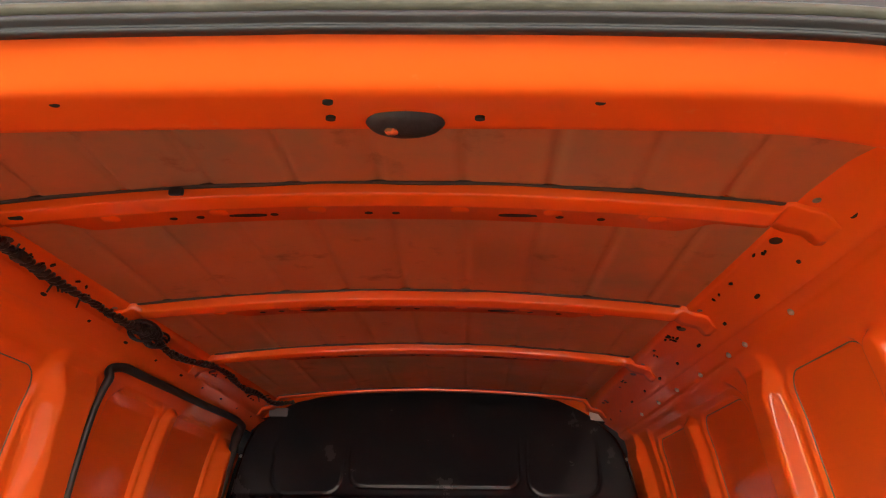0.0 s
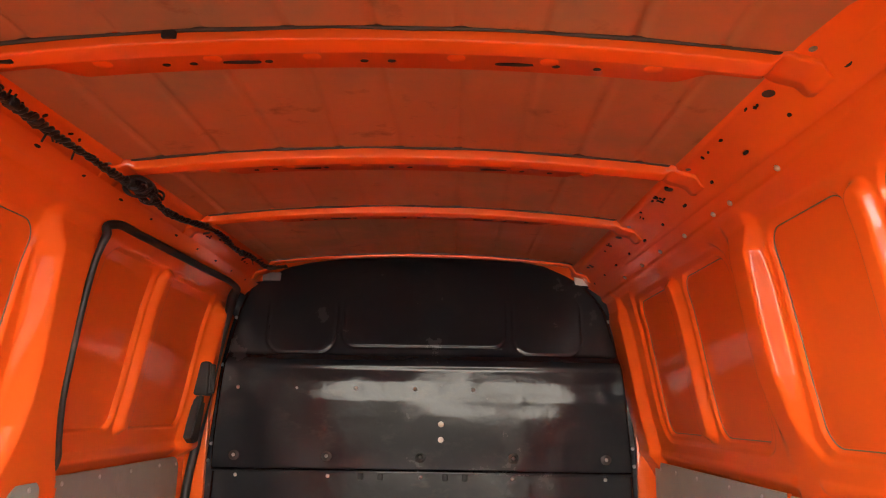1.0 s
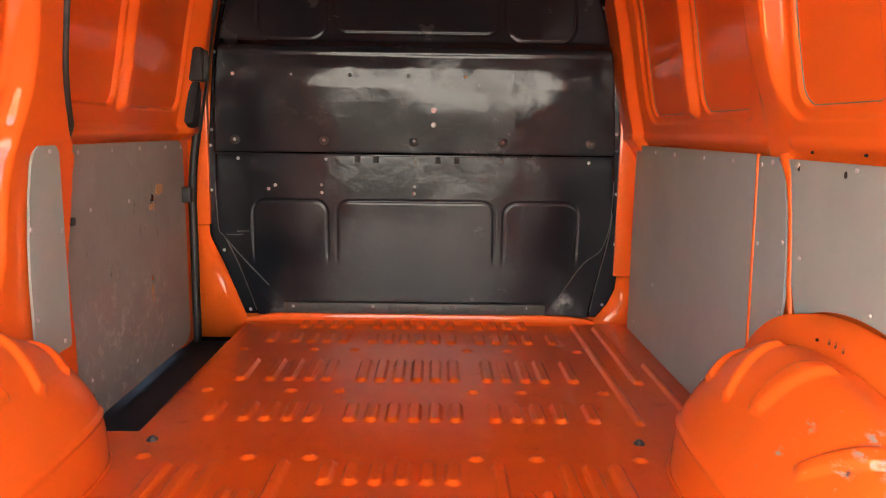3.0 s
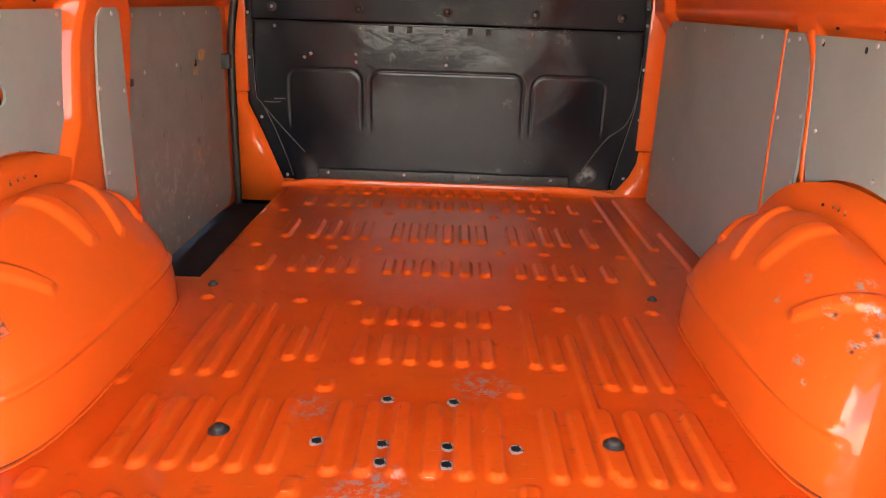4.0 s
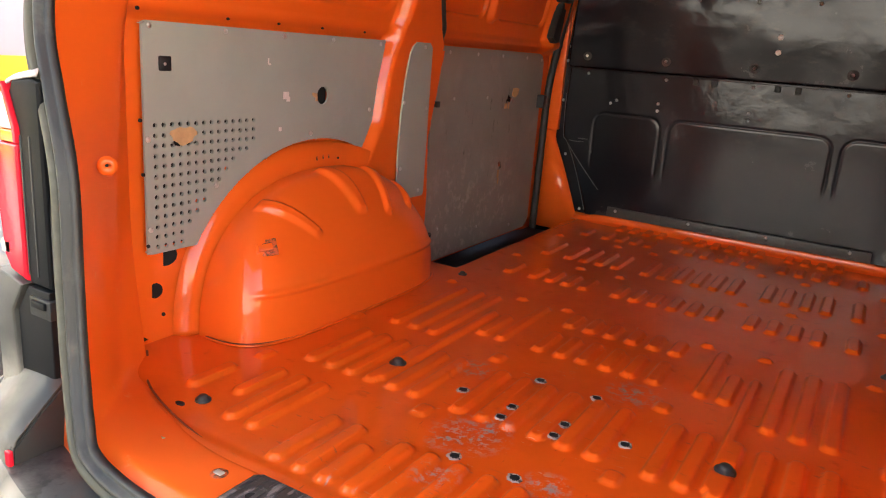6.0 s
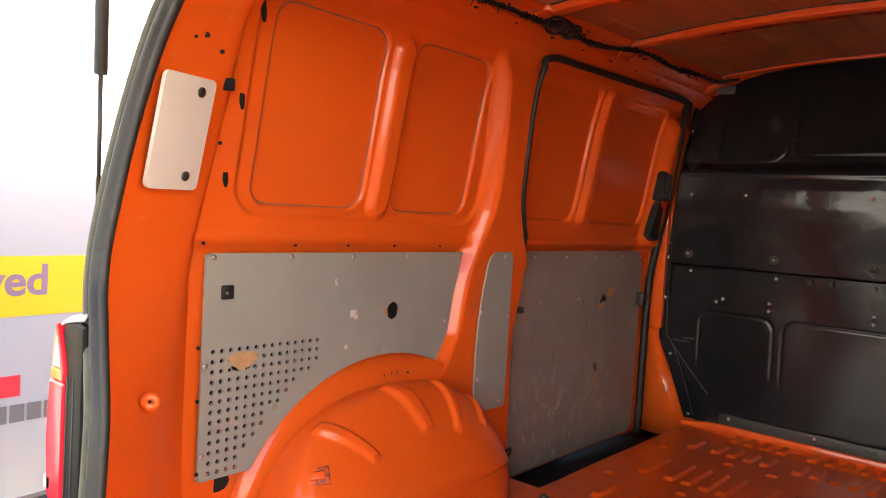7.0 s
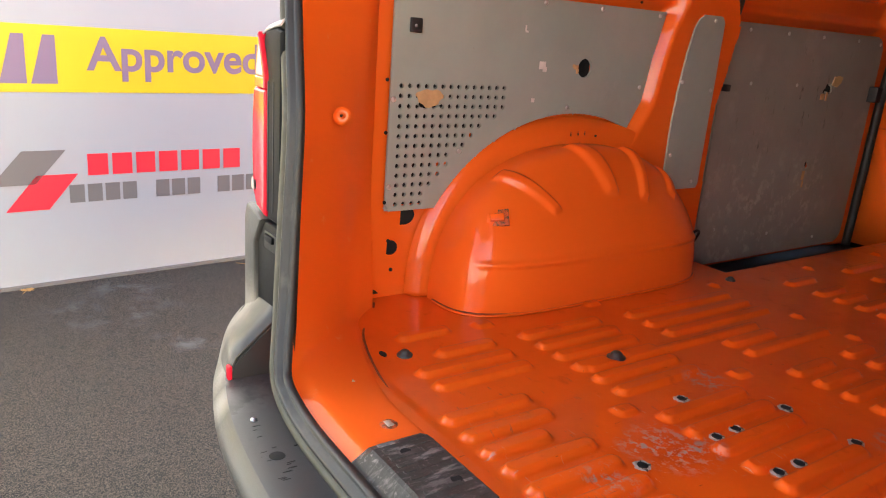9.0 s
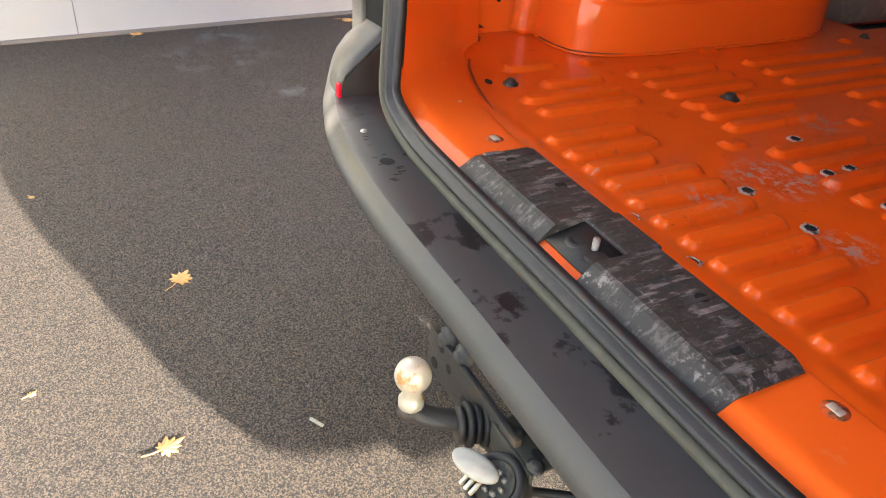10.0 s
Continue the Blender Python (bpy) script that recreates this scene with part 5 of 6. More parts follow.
put("pillar_bead", tube(np.stack([np.full_like(zr_, 0.8320), gap_r, zr_], 1), 0.0082 + 0.006 * smooth01((zr_ - 1.18) / 0.08), 10, up=(1, 0, 0), squash=0.7), M_paint, wall_r)

# things on the rear panel
socket = thing("power_socket", (-0.812, 0.521, 1.172), "small square black socket on the grey lining panel", "socket")
part("housing", slab(0.508, 0.538, 1.158, 1.188, -0.812, -0.806, axis="x", bevel=0.003), M_tape, socket)
put("contact", lathe([(0, 0.001), (0.003, 0.001), (0.0035, -0.001)], 14), M_steel, socket, at=facing((-0.8055, 0.521, 1.172), (1, 0, 0)))
for yy, zz, w, h in ((0.884, 1.104, 0.010, 0.009), (0.892, 1.095, 0.006, 0.006), (0.822, 1.185, 0.002, 0.007), (0.826, 1.178, 0.004, 0.002), (0.865, 1.022, 0.005, 0.005)):
    bm = slab(yy - w, yy + w, zz - h, zz + h, -0.8126, -0.8115, axis="x", bevel=0.0004)
    ob = part("sticker_remnant", bm, M_paper, panel_l)
for y, z, w, h in ((0.994, 1.103, 0.007, 0.005), (0.986, 1.106, 0.004, 0.004), (0.999, 1.094, 0.004, 0.006)):
    part("torn_scrap", slab(y - w, y + w, z - h, z + h, -0.8128, -0.8110, axis="x", bevel=0.0008), M_wood, panel_l)
bm = bmesh.new()
bmesh.ops.create_circle(bm, cap_ends=True, segments=24, radius=1.0)
for v in bm.verts:
    a = math.atan2(v.co.y, v.co.x)
    w = 1 + 0.12 * math.sin(3 * a) + 0.08 * math.sin(7 * a + 1)
    v.co = (-0.8119, 0.570 + 0.034 * w * v.co.x, 1.024 + 0.019 * w * v.co.y)
part("bare_patch", bm, M_wood, panel_l, "bare wood where the ply face is torn off")

# near-black sheets that paint the shade behind the openings of the panels
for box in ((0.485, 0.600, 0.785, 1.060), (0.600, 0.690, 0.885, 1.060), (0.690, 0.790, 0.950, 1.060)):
    part("shade_backing", slab(*box, -0.8300, -0.8292, axis="x"), M_dark, van, smooth=False)
part("shade_backing", slab(0.99, 1.055, 1.07, 1.135, -0.8300, -0.8292, axis="x"), M_dark, van, smooth=False)
part("shade_backing", slab(2.14, 2.23, 1.05, 1.10, -0.8470, -0.8462, axis="x"), M_dark, door, smooth=False)
part("shade_backing", slab(2.14, 2.18, 0.78, 0.84, -0.8470, -0.8462, axis="x"), M_dark, door, smooth=False)
for y, z in ((0.490, 1.415), (0.502, 1.572), (0.520, 1.745)):
    put("pillar_slot", disc(0.006, 0.024), M_dark, van, at=facing((-float(side_x(z)) + 0.0015, y, z), (1, 0, 0)) @ Matrix.Rotation(0.1, 4, "Z"))

# white plate on the rear pillar
p1, p2 = Vector((-0.695, 0.375, 1.559)), Vector((-0.726, 0.367, 1.406))
upv = (p1 - p2).normalized()
across = Vector((-0.32, 0.947, 0))
across = (across - upv * across.dot(upv)).normalized()
nrm = across.cross(upv).normalized()
if nrm.x < 0:
    nrm = -nrm
mid_p = (p1 + p2) / 2 - across * 0.028
rot = Matrix((across, upv, nrm)).transposed().to_4x4()
if rot.determinant() < 0:
    rot = Matrix((-across, upv, nrm)).transposed().to_4x4()
plate = thing("cover_plate", mid_p, "white plastic cover plate with two black plugs", "cover plate")
bm = slab(-0.064, 0.064, -0.104, 0.104, -0.006, 0.002, bevel=0.0)
vert_edges = [e for e in bm.edges if abs(e.verts[0].co.z - e.verts[1].co.z) > 0.004]
bmesh.ops.bevel(bm, geom=vert_edges, offset=0.012, segments=5, affect="EDGES", profile=0.5)
bmesh.ops.transform(bm, matrix=Matrix.Translation(mid_p) @ rot, verts=bm.verts)
part("plate", bm, M_white, plate)
for p in (p1, p2):
    put("plug", lathe([(0, 0.003), (0.007, 0.003), (0.0095, 0.001), (0.0095, -0.002)], 16), M_rubber, plate, at=facing(p + nrm * 0.003, nrm))
# plugs and slots along the pillar
for (px_, py_, pz_), w, h in (((-0.733, 0.452, 1.588), 0.012, 0.012),):
    bm = slab(-w, w, -h, h, -0.006, 0.004, bevel=0.003)
    bmesh.ops.transform(bm, matrix=facing((px_ + 0.006, py_, pz_), (0.82, -0.52, -0.2)), verts=bm.verts)
    part("square_plug", bm, M_trim, van)
dots = []
for z in (0.66, 0.72, 0.80, 0.95, 1.06, 1.276, 1.478, 1.70):
    x = float(np.interp(z, [0.6, 0.8, 1.0, 1.24, 1.42, 1.68], [-0.74, -0.800, -0.812, -0.818, -0.782, -0.708]))
    dots.append((disc(0.004, 0.004), facing((x + 0.002, 0.462, z), (0.9, -0.4, 0))))
    dots.append((disc(0.004, 0.004), facing((-x - 0.002, 0.462, z), (-0.9, -0.4, 0))))
for y in (0.70, 0.86, 1.02, 1.20):
    dots.append((disc(0.004, 0.003), facing((-float(side_x(1.275)) + 0.005, y, 1.272), (1, 0, 0))))
    dots.append((disc(0.004, 0.003), facing((float(side_x(1.275)) - 0.005, y, 1.272), (-1, 0, 0))))
for s in (-1, 1):
    for y in np.arange(0.55, 2.5, 0.17):
        z = 1.85 + 0.02 * math.sin(37 * y)
        dots.append((disc(0.005 + 0.004 * (math.sin(91 * y) > 0.4), 0.0035), facing((s * (float(side_x(z)) - 0.0015), y, z), (-s, 0, -0.8))))
for x, y, z, r in ((-0.668, 0.372, 1.705, 0.0035), (-0.683, 0.378, 1.660, 0.005), (-0.672, 0.350, 1.650, 0.003), (-0.700, 0.420, 1.640, 0.0045)):
    dots.append((disc(r, r), facing((x + 0.004, y - 0.004, z), (0.75, -0.6, -0.25))))
random.seed(21)
for s in (-1, 1):
    for k in range(30):
        y = random.choice((0.95, 1.12, 1.42, 1.50, 1.62, 1.92, 2.02, 2.3)) + random.uniform(-0.05, 0.05)
        x, z = random.choice(((0.5885, 1.8955), (0.580, 1.8985), (0.597, 1.8935)))
        dots.append((disc(random.uniform(0.002, 0.0065), random.uniform(0.0015, 0.003)), facing((s * (x - 0.001), y, z + 0.012 * (y - 0.77) - 0.0022), (-s * 0.3, 0, -1)) @ Matrix.Rotation(random.uniform(0, 3), 4, "Z")))
tagged(part("drill_holes", merged(dots), M_dark, van), kind="stuff")
for pos, rr_, sq in (((-0.822, 0.533, 0.758), 0.023, 1.2), ((-0.812, 0.503, 0.684), 0.0175, 1.0)):
    put("body_hole", disc(rr_ * sq, rr_), M_dark, van, at=facing((-0.8325, pos[1] + 0.0, pos[2]), (1, -0.15, 0)))
    put("body_hole", disc(rr_ * sq, rr_), M_dark, van, at=facing((0.8325, pos[1] + 0.0, pos[2]), (-1, -0.15, 0)))
put("pressed_dimple", lathe([(0, -0.002), (0.003, -0.002), (0.006, 0.004), (0.016, 0.0), (0.018, -0.004)], 18), M_paint, van, at=facing((-0.690, 0.300, 1.0), (0.85, -0.5, 0)))

for y, z in ((1.061, 1.844), (1.282, 1.844), (1.375, 1.845), (1.573, 1.845), (1.768, 1.848), (1.958, 1.848), (2.167, 1.849)):
    put("screw", small_me, M_steel, wall_r, at=facing((float(side_x(z)) + 0.016, y, z), (-1, 0, -0.5)))

put("pressed_dimple_hole", disc(0.003, 0.003), M_dark, van, at=facing((-0.6885, 0.2975, 1.002), (0.85, -0.5, 0)))

# ---- header details ----
lamp_h = thing("courtesy_lamp", (0.068, 0.414, 1.82), "black oval interior lamp under the roof header", "lamp")
put("housing", grid(*[a for a in (lambda r, t: (0.068 + 0.036 * r * np.cos(t), 0.414 + 0.022 * r * np.sin(t), 1.824 - 0.010 * np.sqrt(np.clip(1 - r**2, 0, 1)) - 0.002))(*np.meshgrid(np.linspace(0.001, 1, 10), np.linspace(0, 2 * np.pi, 33), indexing="ij"))]), M_tape, lamp_h)
put("lens", lathe([(0, 0.004), (0.006, 0.003), (0.008, -0.002)], 14), M_worn, lamp_h, at=facing((0.056, 0.414, 1.815), (0, 0, -1)))
for x, y in ((-0.229, 0.370), (0.006, 0.368), (0.002, 0.404), (0.135, 0.405), (0.235, 0.370)):
    put("header_hole", disc(0.0045, 0.0032), M_dark, jamb, at=facing((x, y, 1.8095 + (y - 0.35) * 0.185), (0, 0, -1)))

# ---- floor fixings ----
nut_me = lathe([(0, 0.012), (0.008, 0.012), (0.012, 0.008), (0.013, 0.003), (0.019, 0.002), (0.020, -0.006)], 12)
for x, y in ((-0.347, 0.75), (0.347, 0.75)):
    put("seat_bolt", nut_me, M_tow, floor, at=Matrix.Translation((x, y, FLOOR)))
for x, y, r in ((-0.539, 0.374, 0.8), (-0.575, 1.442, 0.7), (0.590, 1.445, 0.7), (0.539, 0.374, 0.8)):
    put("rubber_plug", nut_me, M_rubber, floor, at=Matrix.Translation((x, y, FLOOR - 0.002)) @ Matrix.Scale(r, 4))


def torn_ring():
    """The pale, ragged lip of a hole drilled through the floor."""
    n = 22
    a = np.linspace(0, 2 * np.pi, n, endpoint=False)
    rows = [(0.0082 + 0 * a, 0.0006), (0.0100 + np.array([random.uniform(-0.0006, 0.0010) for _ in a]), 0.0026), (0.0125 + np.array([random.uniform(-0.0016, 0.0034) * (random.random() > 0.3) for _ in a]), 0.0010), (0.0128 + 0 * a, -0.0050)]
    pts = [(float(r * np.cos(t)), float(r * np.sin(t)), z) for rr_, z in rows for r, t in zip(rr_, a)]
    return mesh_from(pts, [(k * n + i, k * n + (i + 1) % n, (k + 1) * n + (i + 1) % n, (k + 1) * n + i) for k in range(3) for i in range(n)], smooth=False)


random.seed(31)
hole_pit = lathe([(0.0, 0.0002), (0.0060, 0.0010), (0.0086, 0.0018), (0.0090, -0.006)], 16)
for x, y in ((-0.172, 0.733), (0.174, 0.730), (-0.062, 0.882), (0.066, 0.880), (-0.057, 0.500), (0.057, 0.503), (0.055, 0.730), (0.054, 0.677), (-0.059, 0.731), (-0.057, 0.678), (-0.053, 0.278), (0.062, 0.281)):
    on_rib = 0.006 if any(abs(x - c) < 0.014 for c in MID) and (0.645 < y < 0.86 or 0.30 < y < 0.475) else -0.0035
    h = put("fixing_hole", torn_ring(), M_chip, floor, at=Matrix.Translation((x, y, FLOOR + on_rib)))
    put("hole", hole_pit, M_dark, h, at=Matrix.Translation((x, y, FLOOR + on_rib)))
put("drain_slot", disc(0.011, 0.006), M_dark, floor, at=Matrix.Translation((-0.560, 0.338, FLOOR - 0.0015)))

# ---- sill plate with the latch ----
sillp = thing("sill_plate", (0, 0.20, 0.57), "scuffed black plastic plate on the rear sill with a latch recess", "sill plate")
for x0, x1 in ((-0.275, -0.052), (0.036, 0.268)):
    bm = bmesh.new()
    sec = [(0.1195, 0.556), (0.144, 0.580), (0.150, 0.583), (0.243, 0.583), (0.252, 0.575), (0.252, 0.560), (0.15, 0.545)]
    taper = 0.020
    rings = []
    for x, k in ((x0, 1 if x0 < -0.1 else 0), (x0 + taper, 0), (x1 - taper, 0), (x1, 1 if x1 > 0.1 else 0)):
        rings.append([bm.verts.new((x, y + (0.004 * k if y < 0.2 else -0.0 * k), z - 0.008 * k * (z > 0.57))) for y, z in sec])
    for a, b in zip(rings[:-1], rings[1:]):
        for i in range(len(sec)):
            bm.faces.new((a[i], a[(i + 1) % len(sec)], b[(i + 1) % len(sec)], b[i]))
    bm.faces.new(rings[0][::-1])
    bm.faces.new(rings[-1])
    part("tread", bm, M_sill, sillp, smooth=False)
part("tread", slab(-0.054, 0.038, 0.196, 0.251, 0.560, 0.5828, bevel=0.003), M_sill, sillp, smooth=False)
put("latch_base", lathe([(0.010, 0.003), (0.015, 0.004), (0.018, 0.0), (0.018, -0.02)], 18), M_rubber, sillp, at=Matrix.Translation((-0.022, 0.166, 0.571)))
put("latch_pit", disc(0.010, 0.010), M_dark, sillp, at=Matrix.Translation((-0.022, 0.166, 0.5735)))
put("striker", lathe([(0, 0.026), (0.0035, 0.026), (0.005, 0.023), (0.0045, 0.004), (0.008, 0.003), (0.009, -0.01)], 14), M_rim, sillp, "polished steel striker pin", at=Matrix.Translation((0.004, 0.172, 0.566)))
bm = bmesh.new()
bm.faces.new([bm.verts.new(c) for c in ((-0.050, 0.134, 0.566), (0.036, 0.134, 0.566), (0.036, 0.192, 0.579), (-0.050, 0.192, 0.579))])
solid(part("latch_tray", bm, M_tape, sillp), 0.003)
part("latch_block", slab(0.010, 0.037, 0.150, 0.197, 0.545, 0.577, bevel=0.003), M_tape, sillp)
part("latch_block", slab(-0.054, 0.036, 0.186, 0.198, 0.545, 0.578, bevel=0.002), M_tape, sillp)
for x, y in ((-0.230, 0.190), (-0.141, 0.217), (0.139, 0.221), (0.223, 0.190)):
    put("screw_hole", disc(0.0085, 0.0085), M_dark, sillp, at=Matrix.Translation((x, y, 0.5836)))
random.seed(4)
for k in range(29):
    x = -0.262 + 0.0182 * k
    y, y1 = (0.160 if not -0.060 < x < 0.040 else 0.203), 0.238
    while y < y1 - 0.006:
        e = min(y1, y + random.uniform(0.020, 0.055))
        part("tread_rib", slab(x + random.uniform(-0.003, 0.002), x + random.uniform(0.004, 0.009), y, e, 0.5815, random.uniform(0.5834, 0.5846), bevel=0.0006, seg=1), M_scrape if random.random() < 0.10 else M_sill, sillp)
        y = e + random.uniform(0.003, 0.009)
for x, y in ((-0.478, 0.228), (-0.324, 0.216), (0.318, 0.230), (0.478, 0.230)):
    put("clip_pad", lathe([(0, 0.0016), (0.013, 0.0014), (0.017, -0.002)], 16), M_worn, van, at=Matrix.Translation((x, y, 0.5715)))
    part("clip_nut", slab(x - 0.009, x + 0.009, y - 0.006, y + 0.006, 0.568, 0.5745, bevel=0.002), M_ball, van)

# ---- bumper, lamps and tow bar ----
half = curve_pts([(0, -0.018, 0), (-0.18, -0.019, 0), (-0.32, -0.016, 0), (-0.50, 0.002, 0), (-0.65, 0.036, 0), (-0.78, 0.085, 0), (-0.875, 0.155, 0), (-0.925, 0.26, 0), (-0.940, 0.46, 0)], 12)
bp = np.vstack([half[::-1], half[1:] * np.array([-1, 1, 1])])
tan = np.gradient(bp, axis=0)
tan /= np.linalg.norm(tan, axis=1)[:, None]
inn = np.stack([-tan[:, 1], tan[:, 0], 0 * tan[:, 0]], 1)
sec = [(0.125, 0.524), (0.10, 0.5275), (0.034, 0.5285), (0.0265, 0.5276), (0.0215, 0.5248), (0.011, 0.5100), (0.004, 0.4980), (0.001, 0.488), (-0.001, 0.465), (0.004, 0.43), (0.014, 0.395), (0.020, 0.365), (0.044, 0.325), (0.10, 0.310)]
rise = 0.060 * smooth01((np.abs(bp[:, 0]) - 0.76) / 0.12)
cutout = 1 - smooth01((np.abs(bp[:, 0]) - 0.38) / 0.20)
# Only the left end tucks in; the unseen right stays low to shape the ground shadow.
tuck = smooth01((-bp[:, 0] - 0.38) / 0.20)
hang_ = 0.045 * smooth01((np.abs(bp[:, 0]) - 0.45) / 0.20) * (1 - tuck)
PB = np.stack([bp + inn * (a + (cutout * 0.80 + tuck * 0.75) * max(0.493 - z, 0))[:, None] + np.array([0, 0, 1]) * (z + rise * (z > 0.48) + (cutout * 0.45 + tuck * 0.35) * max(0.45 - z, 0) - hang_ * (z < 0.38))[:, None] for a, z in sec], 1)
bumper = put("bumper", grid(PB[:, 3:, 0], PB[:, 3:, 1], PB[:, 3:, 2]), M_bump, van, "grey plastic rear bumper, wet in patches")
put("bumper_top", grid(PB[:, :4, 0], PB[:, :4, 1], PB[:, :4, 2]), M_tread, bumper, "dark smooth top of the bumper, wet in patches")
put("tow_cap", lathe([(0, 0.001), (0.011, 0.001), (0.014, 0.0), (0.014, -0.004)], 16), M_dark, bumper, at=Matrix.Translation((-0.383, 0.056, 0.5275)))
put("push_pin", lathe([(0, 0.004), (0.005, 0.003), (0.007, -0.001)], 12), M_steel, bumper, at=Matrix.Translation((-0.50, 0.062, 0.5275)))
random.seed(9)
for k in range(14):
    x, y = random.uniform(-0.50, -0.30), random.uniform(0.035, 0.095)
    ln = random.uniform(0.006, 0.016)
    part("scratch", slab(x, x + 0.0016, y, y + ln, 0.5272, 0.5284), M_dark, bumper, smooth=False)


def prism(outline, y0, y1, bevel=0.0):
    """An outline in x and z, drawn out along y, with rounded edges."""
    bm = bmesh.new()
    f = bm.faces.new([bm.verts.new((x, y0, z)) for x, z in outline])
    ext = bmesh.ops.extrude_face_region(bm, geom=[f])
    bmesh.ops.translate(bm, vec=(0, y1 - y0, 0), verts=[g_ for g_ in ext["geom"] if isinstance(g_, bmesh.types.BMVert)])
    if bevel:
        bmesh.ops.bevel(bm, geom=[e for e in bm.edges if abs(e.verts[0].co.y - e.verts[1].co.y) < 1e-6 and e.verts[0].co.y < y0 + 1e-6], offset=bevel, segments=3, affect="EDGES", profile=0.5, clamp_overlap=True)
    return bm


def rear_lamp(s):
    def mx(bm):
        if s > 0:
            bmesh.ops.transform(bm, matrix=Matrix.Scale(-1, 4, (1, 0, 0)), verts=bm.verts)
        return bm
    lamp = part("tail_lamp", mx(prism([(-0.738, 0.802), (-0.676, 0.802), (-0.676, 1.146), (-0.700, 1.152), (-0.748, 1.146), (-0.759, 1.126), (-0.738, 1.068)], 0.173, 0.197, 0.009)), M_trim, van, "tall tail lamp with a red lens in a dark housing")
    part("red_lens", mx(prism([(-0.739, 0.806), (-0.739, 1.0415), (-0.798, 1.0415), (-0.805, 0.98), (-0.807, 0.93), (-0.800, 0.845), (-0.782, 0.818)], 0.168, 0.30, 0.009)), M_red, lamp)
    part("amber_lens", mx(prism([(-0.742, 1.0425), (-0.744, 1.0625), (-0.795, 1.0625), (-0.797, 1.0425)], 0.170, 0.30, 0.004)), M_amber, lamp)
    part("clear_lens", mx(prism([(-0.750, 1.0635), (-0.766, 1.118), (-0.776, 1.128), (-0.786, 1.100), (-0.794, 1.0635)], 0.171, 0.30, 0.005)), M_clear, lamp)
    part("amber_edge", mx(prism([(-0.795, 1.066), (-0.787, 1.104), (-0.777, 1.134), (-0.782, 1.132), (-0.792, 1.104), (-0.799, 1.066)], 0.173, 0.30, 0.0015)), M_amber, lamp)
    part("lens_rim", mx(prism([(-0.737, 1.043), (-0.738, 1.070), (-0.758, 1.126), (-0.766, 1.141), (-0.772, 1.136), (-0.763, 1.116), (-0.746, 1.066), (-0.744, 1.043)], 0.167, 0.25, 0.002)), M_red, lamp)
    part("reversing_lens", mx(slab(-0.808, -0.776, 0.168, 0.20, 0.846, 0.872, bevel=0.004, seg=2)), M_clear, lamp)
    # Added block that stops sun leaking under the bumper on to the ground.
    part("sun_block", mx(slab(-0.930, -0.885, 0.38, 0.67, 0.27, 0.52, bevel=0.012)), M_bump, bumper)
    # The curved top of the lamp takes the pale colour of the lenses.
    cap_ = np.array([[(min(x, -0.680 - 0.7 * (y - 0.175)), y, z - 0.010 * max(0, (0.19 - y) / 0.015) ** 2 - 0.004 * ((y - 0.19) / 0.1) ** 2) for x, z in ((-0.792, 1.118), (-0.784, 1.134), (-0.772, 1.1445), (-0.750, 1.1535), (-0.715, 1.1605), (-0.668, 1.166))] for y in np.linspace(0.175, 0.255, 12)])
    solid(put("lamp_cap", grid(cap_[..., 0] * (1 if s < 0 else -1), cap_[..., 1], cap_[..., 2]), M_clear, lamp, "pale glossy top of the lamp"), 0.004, 0)
    for xr in (-0.731, -0.706):
        part("housing_rib", mx(slab(xr - 0.002, xr + 0.002, 0.1715, 0.180, 0.82, 1.058, bevel=0.001)), M_grip, lamp)
    # the wing that rises from the bumper to the lamp, and the dark trim on its inner end
    rows_ = []
    for x, y0, y1, h in ((-0.654, 0.070, 0.168, 0.118), (-0.70, 0.078, 0.172, 0.122), (-0.76, 0.092, 0.176, 0.122), (-0.81, 0.114, 0.190, 0.114), (-0.85, 0.142, 0.212, 0.100), (-0.885, 0.180, 0.245, 0.080), (-0.915, 0.235, 0.30, 0.058)):
        rows_.append([(x, y0 + (y1 - y0) * t, 0.522 + h * (0.30 * min(1, t / 0.06) + 0.70 * t)) for t in np.linspace(0, 1, 8)] + [(x, y1 + 0.05, 0.522 + h)])
    R_ = np.array(rows_)
    solid(put("bumper_wing", grid(R_[..., 0] * (1 if s < 0 else -1), R_[..., 1], R_[..., 2]), M_bump, bumper), 0.004, 0)
    bm = bmesh.new()
    pts = [(0.074, 0.524), (0.180, 0.524), (0.186, 0.648), (0.168, 0.636), (0.130, 0.606), (0.077, 0.556)]
    f = bm.faces.new([bm.verts.new((-0.651, a, b)) for a, b in pts])
    ext = bmesh.ops.extrude_face_region(bm, geom=[f])
    bmesh.ops.translate(bm, vec=(-0.014, 0, 0), verts=[g_ for g_ in ext["geom"] if isinstance(g_, bmesh.types.BMVert)])
    bmesh.ops.bevel(bm, geom=bm.edges[:], offset=0.003, segments=2, affect="EDGES")
    part("corner_trim", mx(bm), M_grip, van, "dark grey corner trim under the tail lamp")
    part("lower_housing", mx(prism([(-0.770, 0.585), (-0.672, 0.585), (-0.672, 0.800), (-0.734, 0.800), (-0.768, 0.752)], 0.168, 0.184, 0.004)), M_trim, lamp)
    clip_ = part("lamp_clip", mx(slab(-0.724, -0.664, 0.163, 0.180, 0.752, 0.787, bevel=0.003)), M_tape, lamp)
    part("clip_tongue", mx(slab(-0.712, -0.674, 0.158, 0.165, 0.770, 0.783, bevel=0.002)), M_trim, clip_)
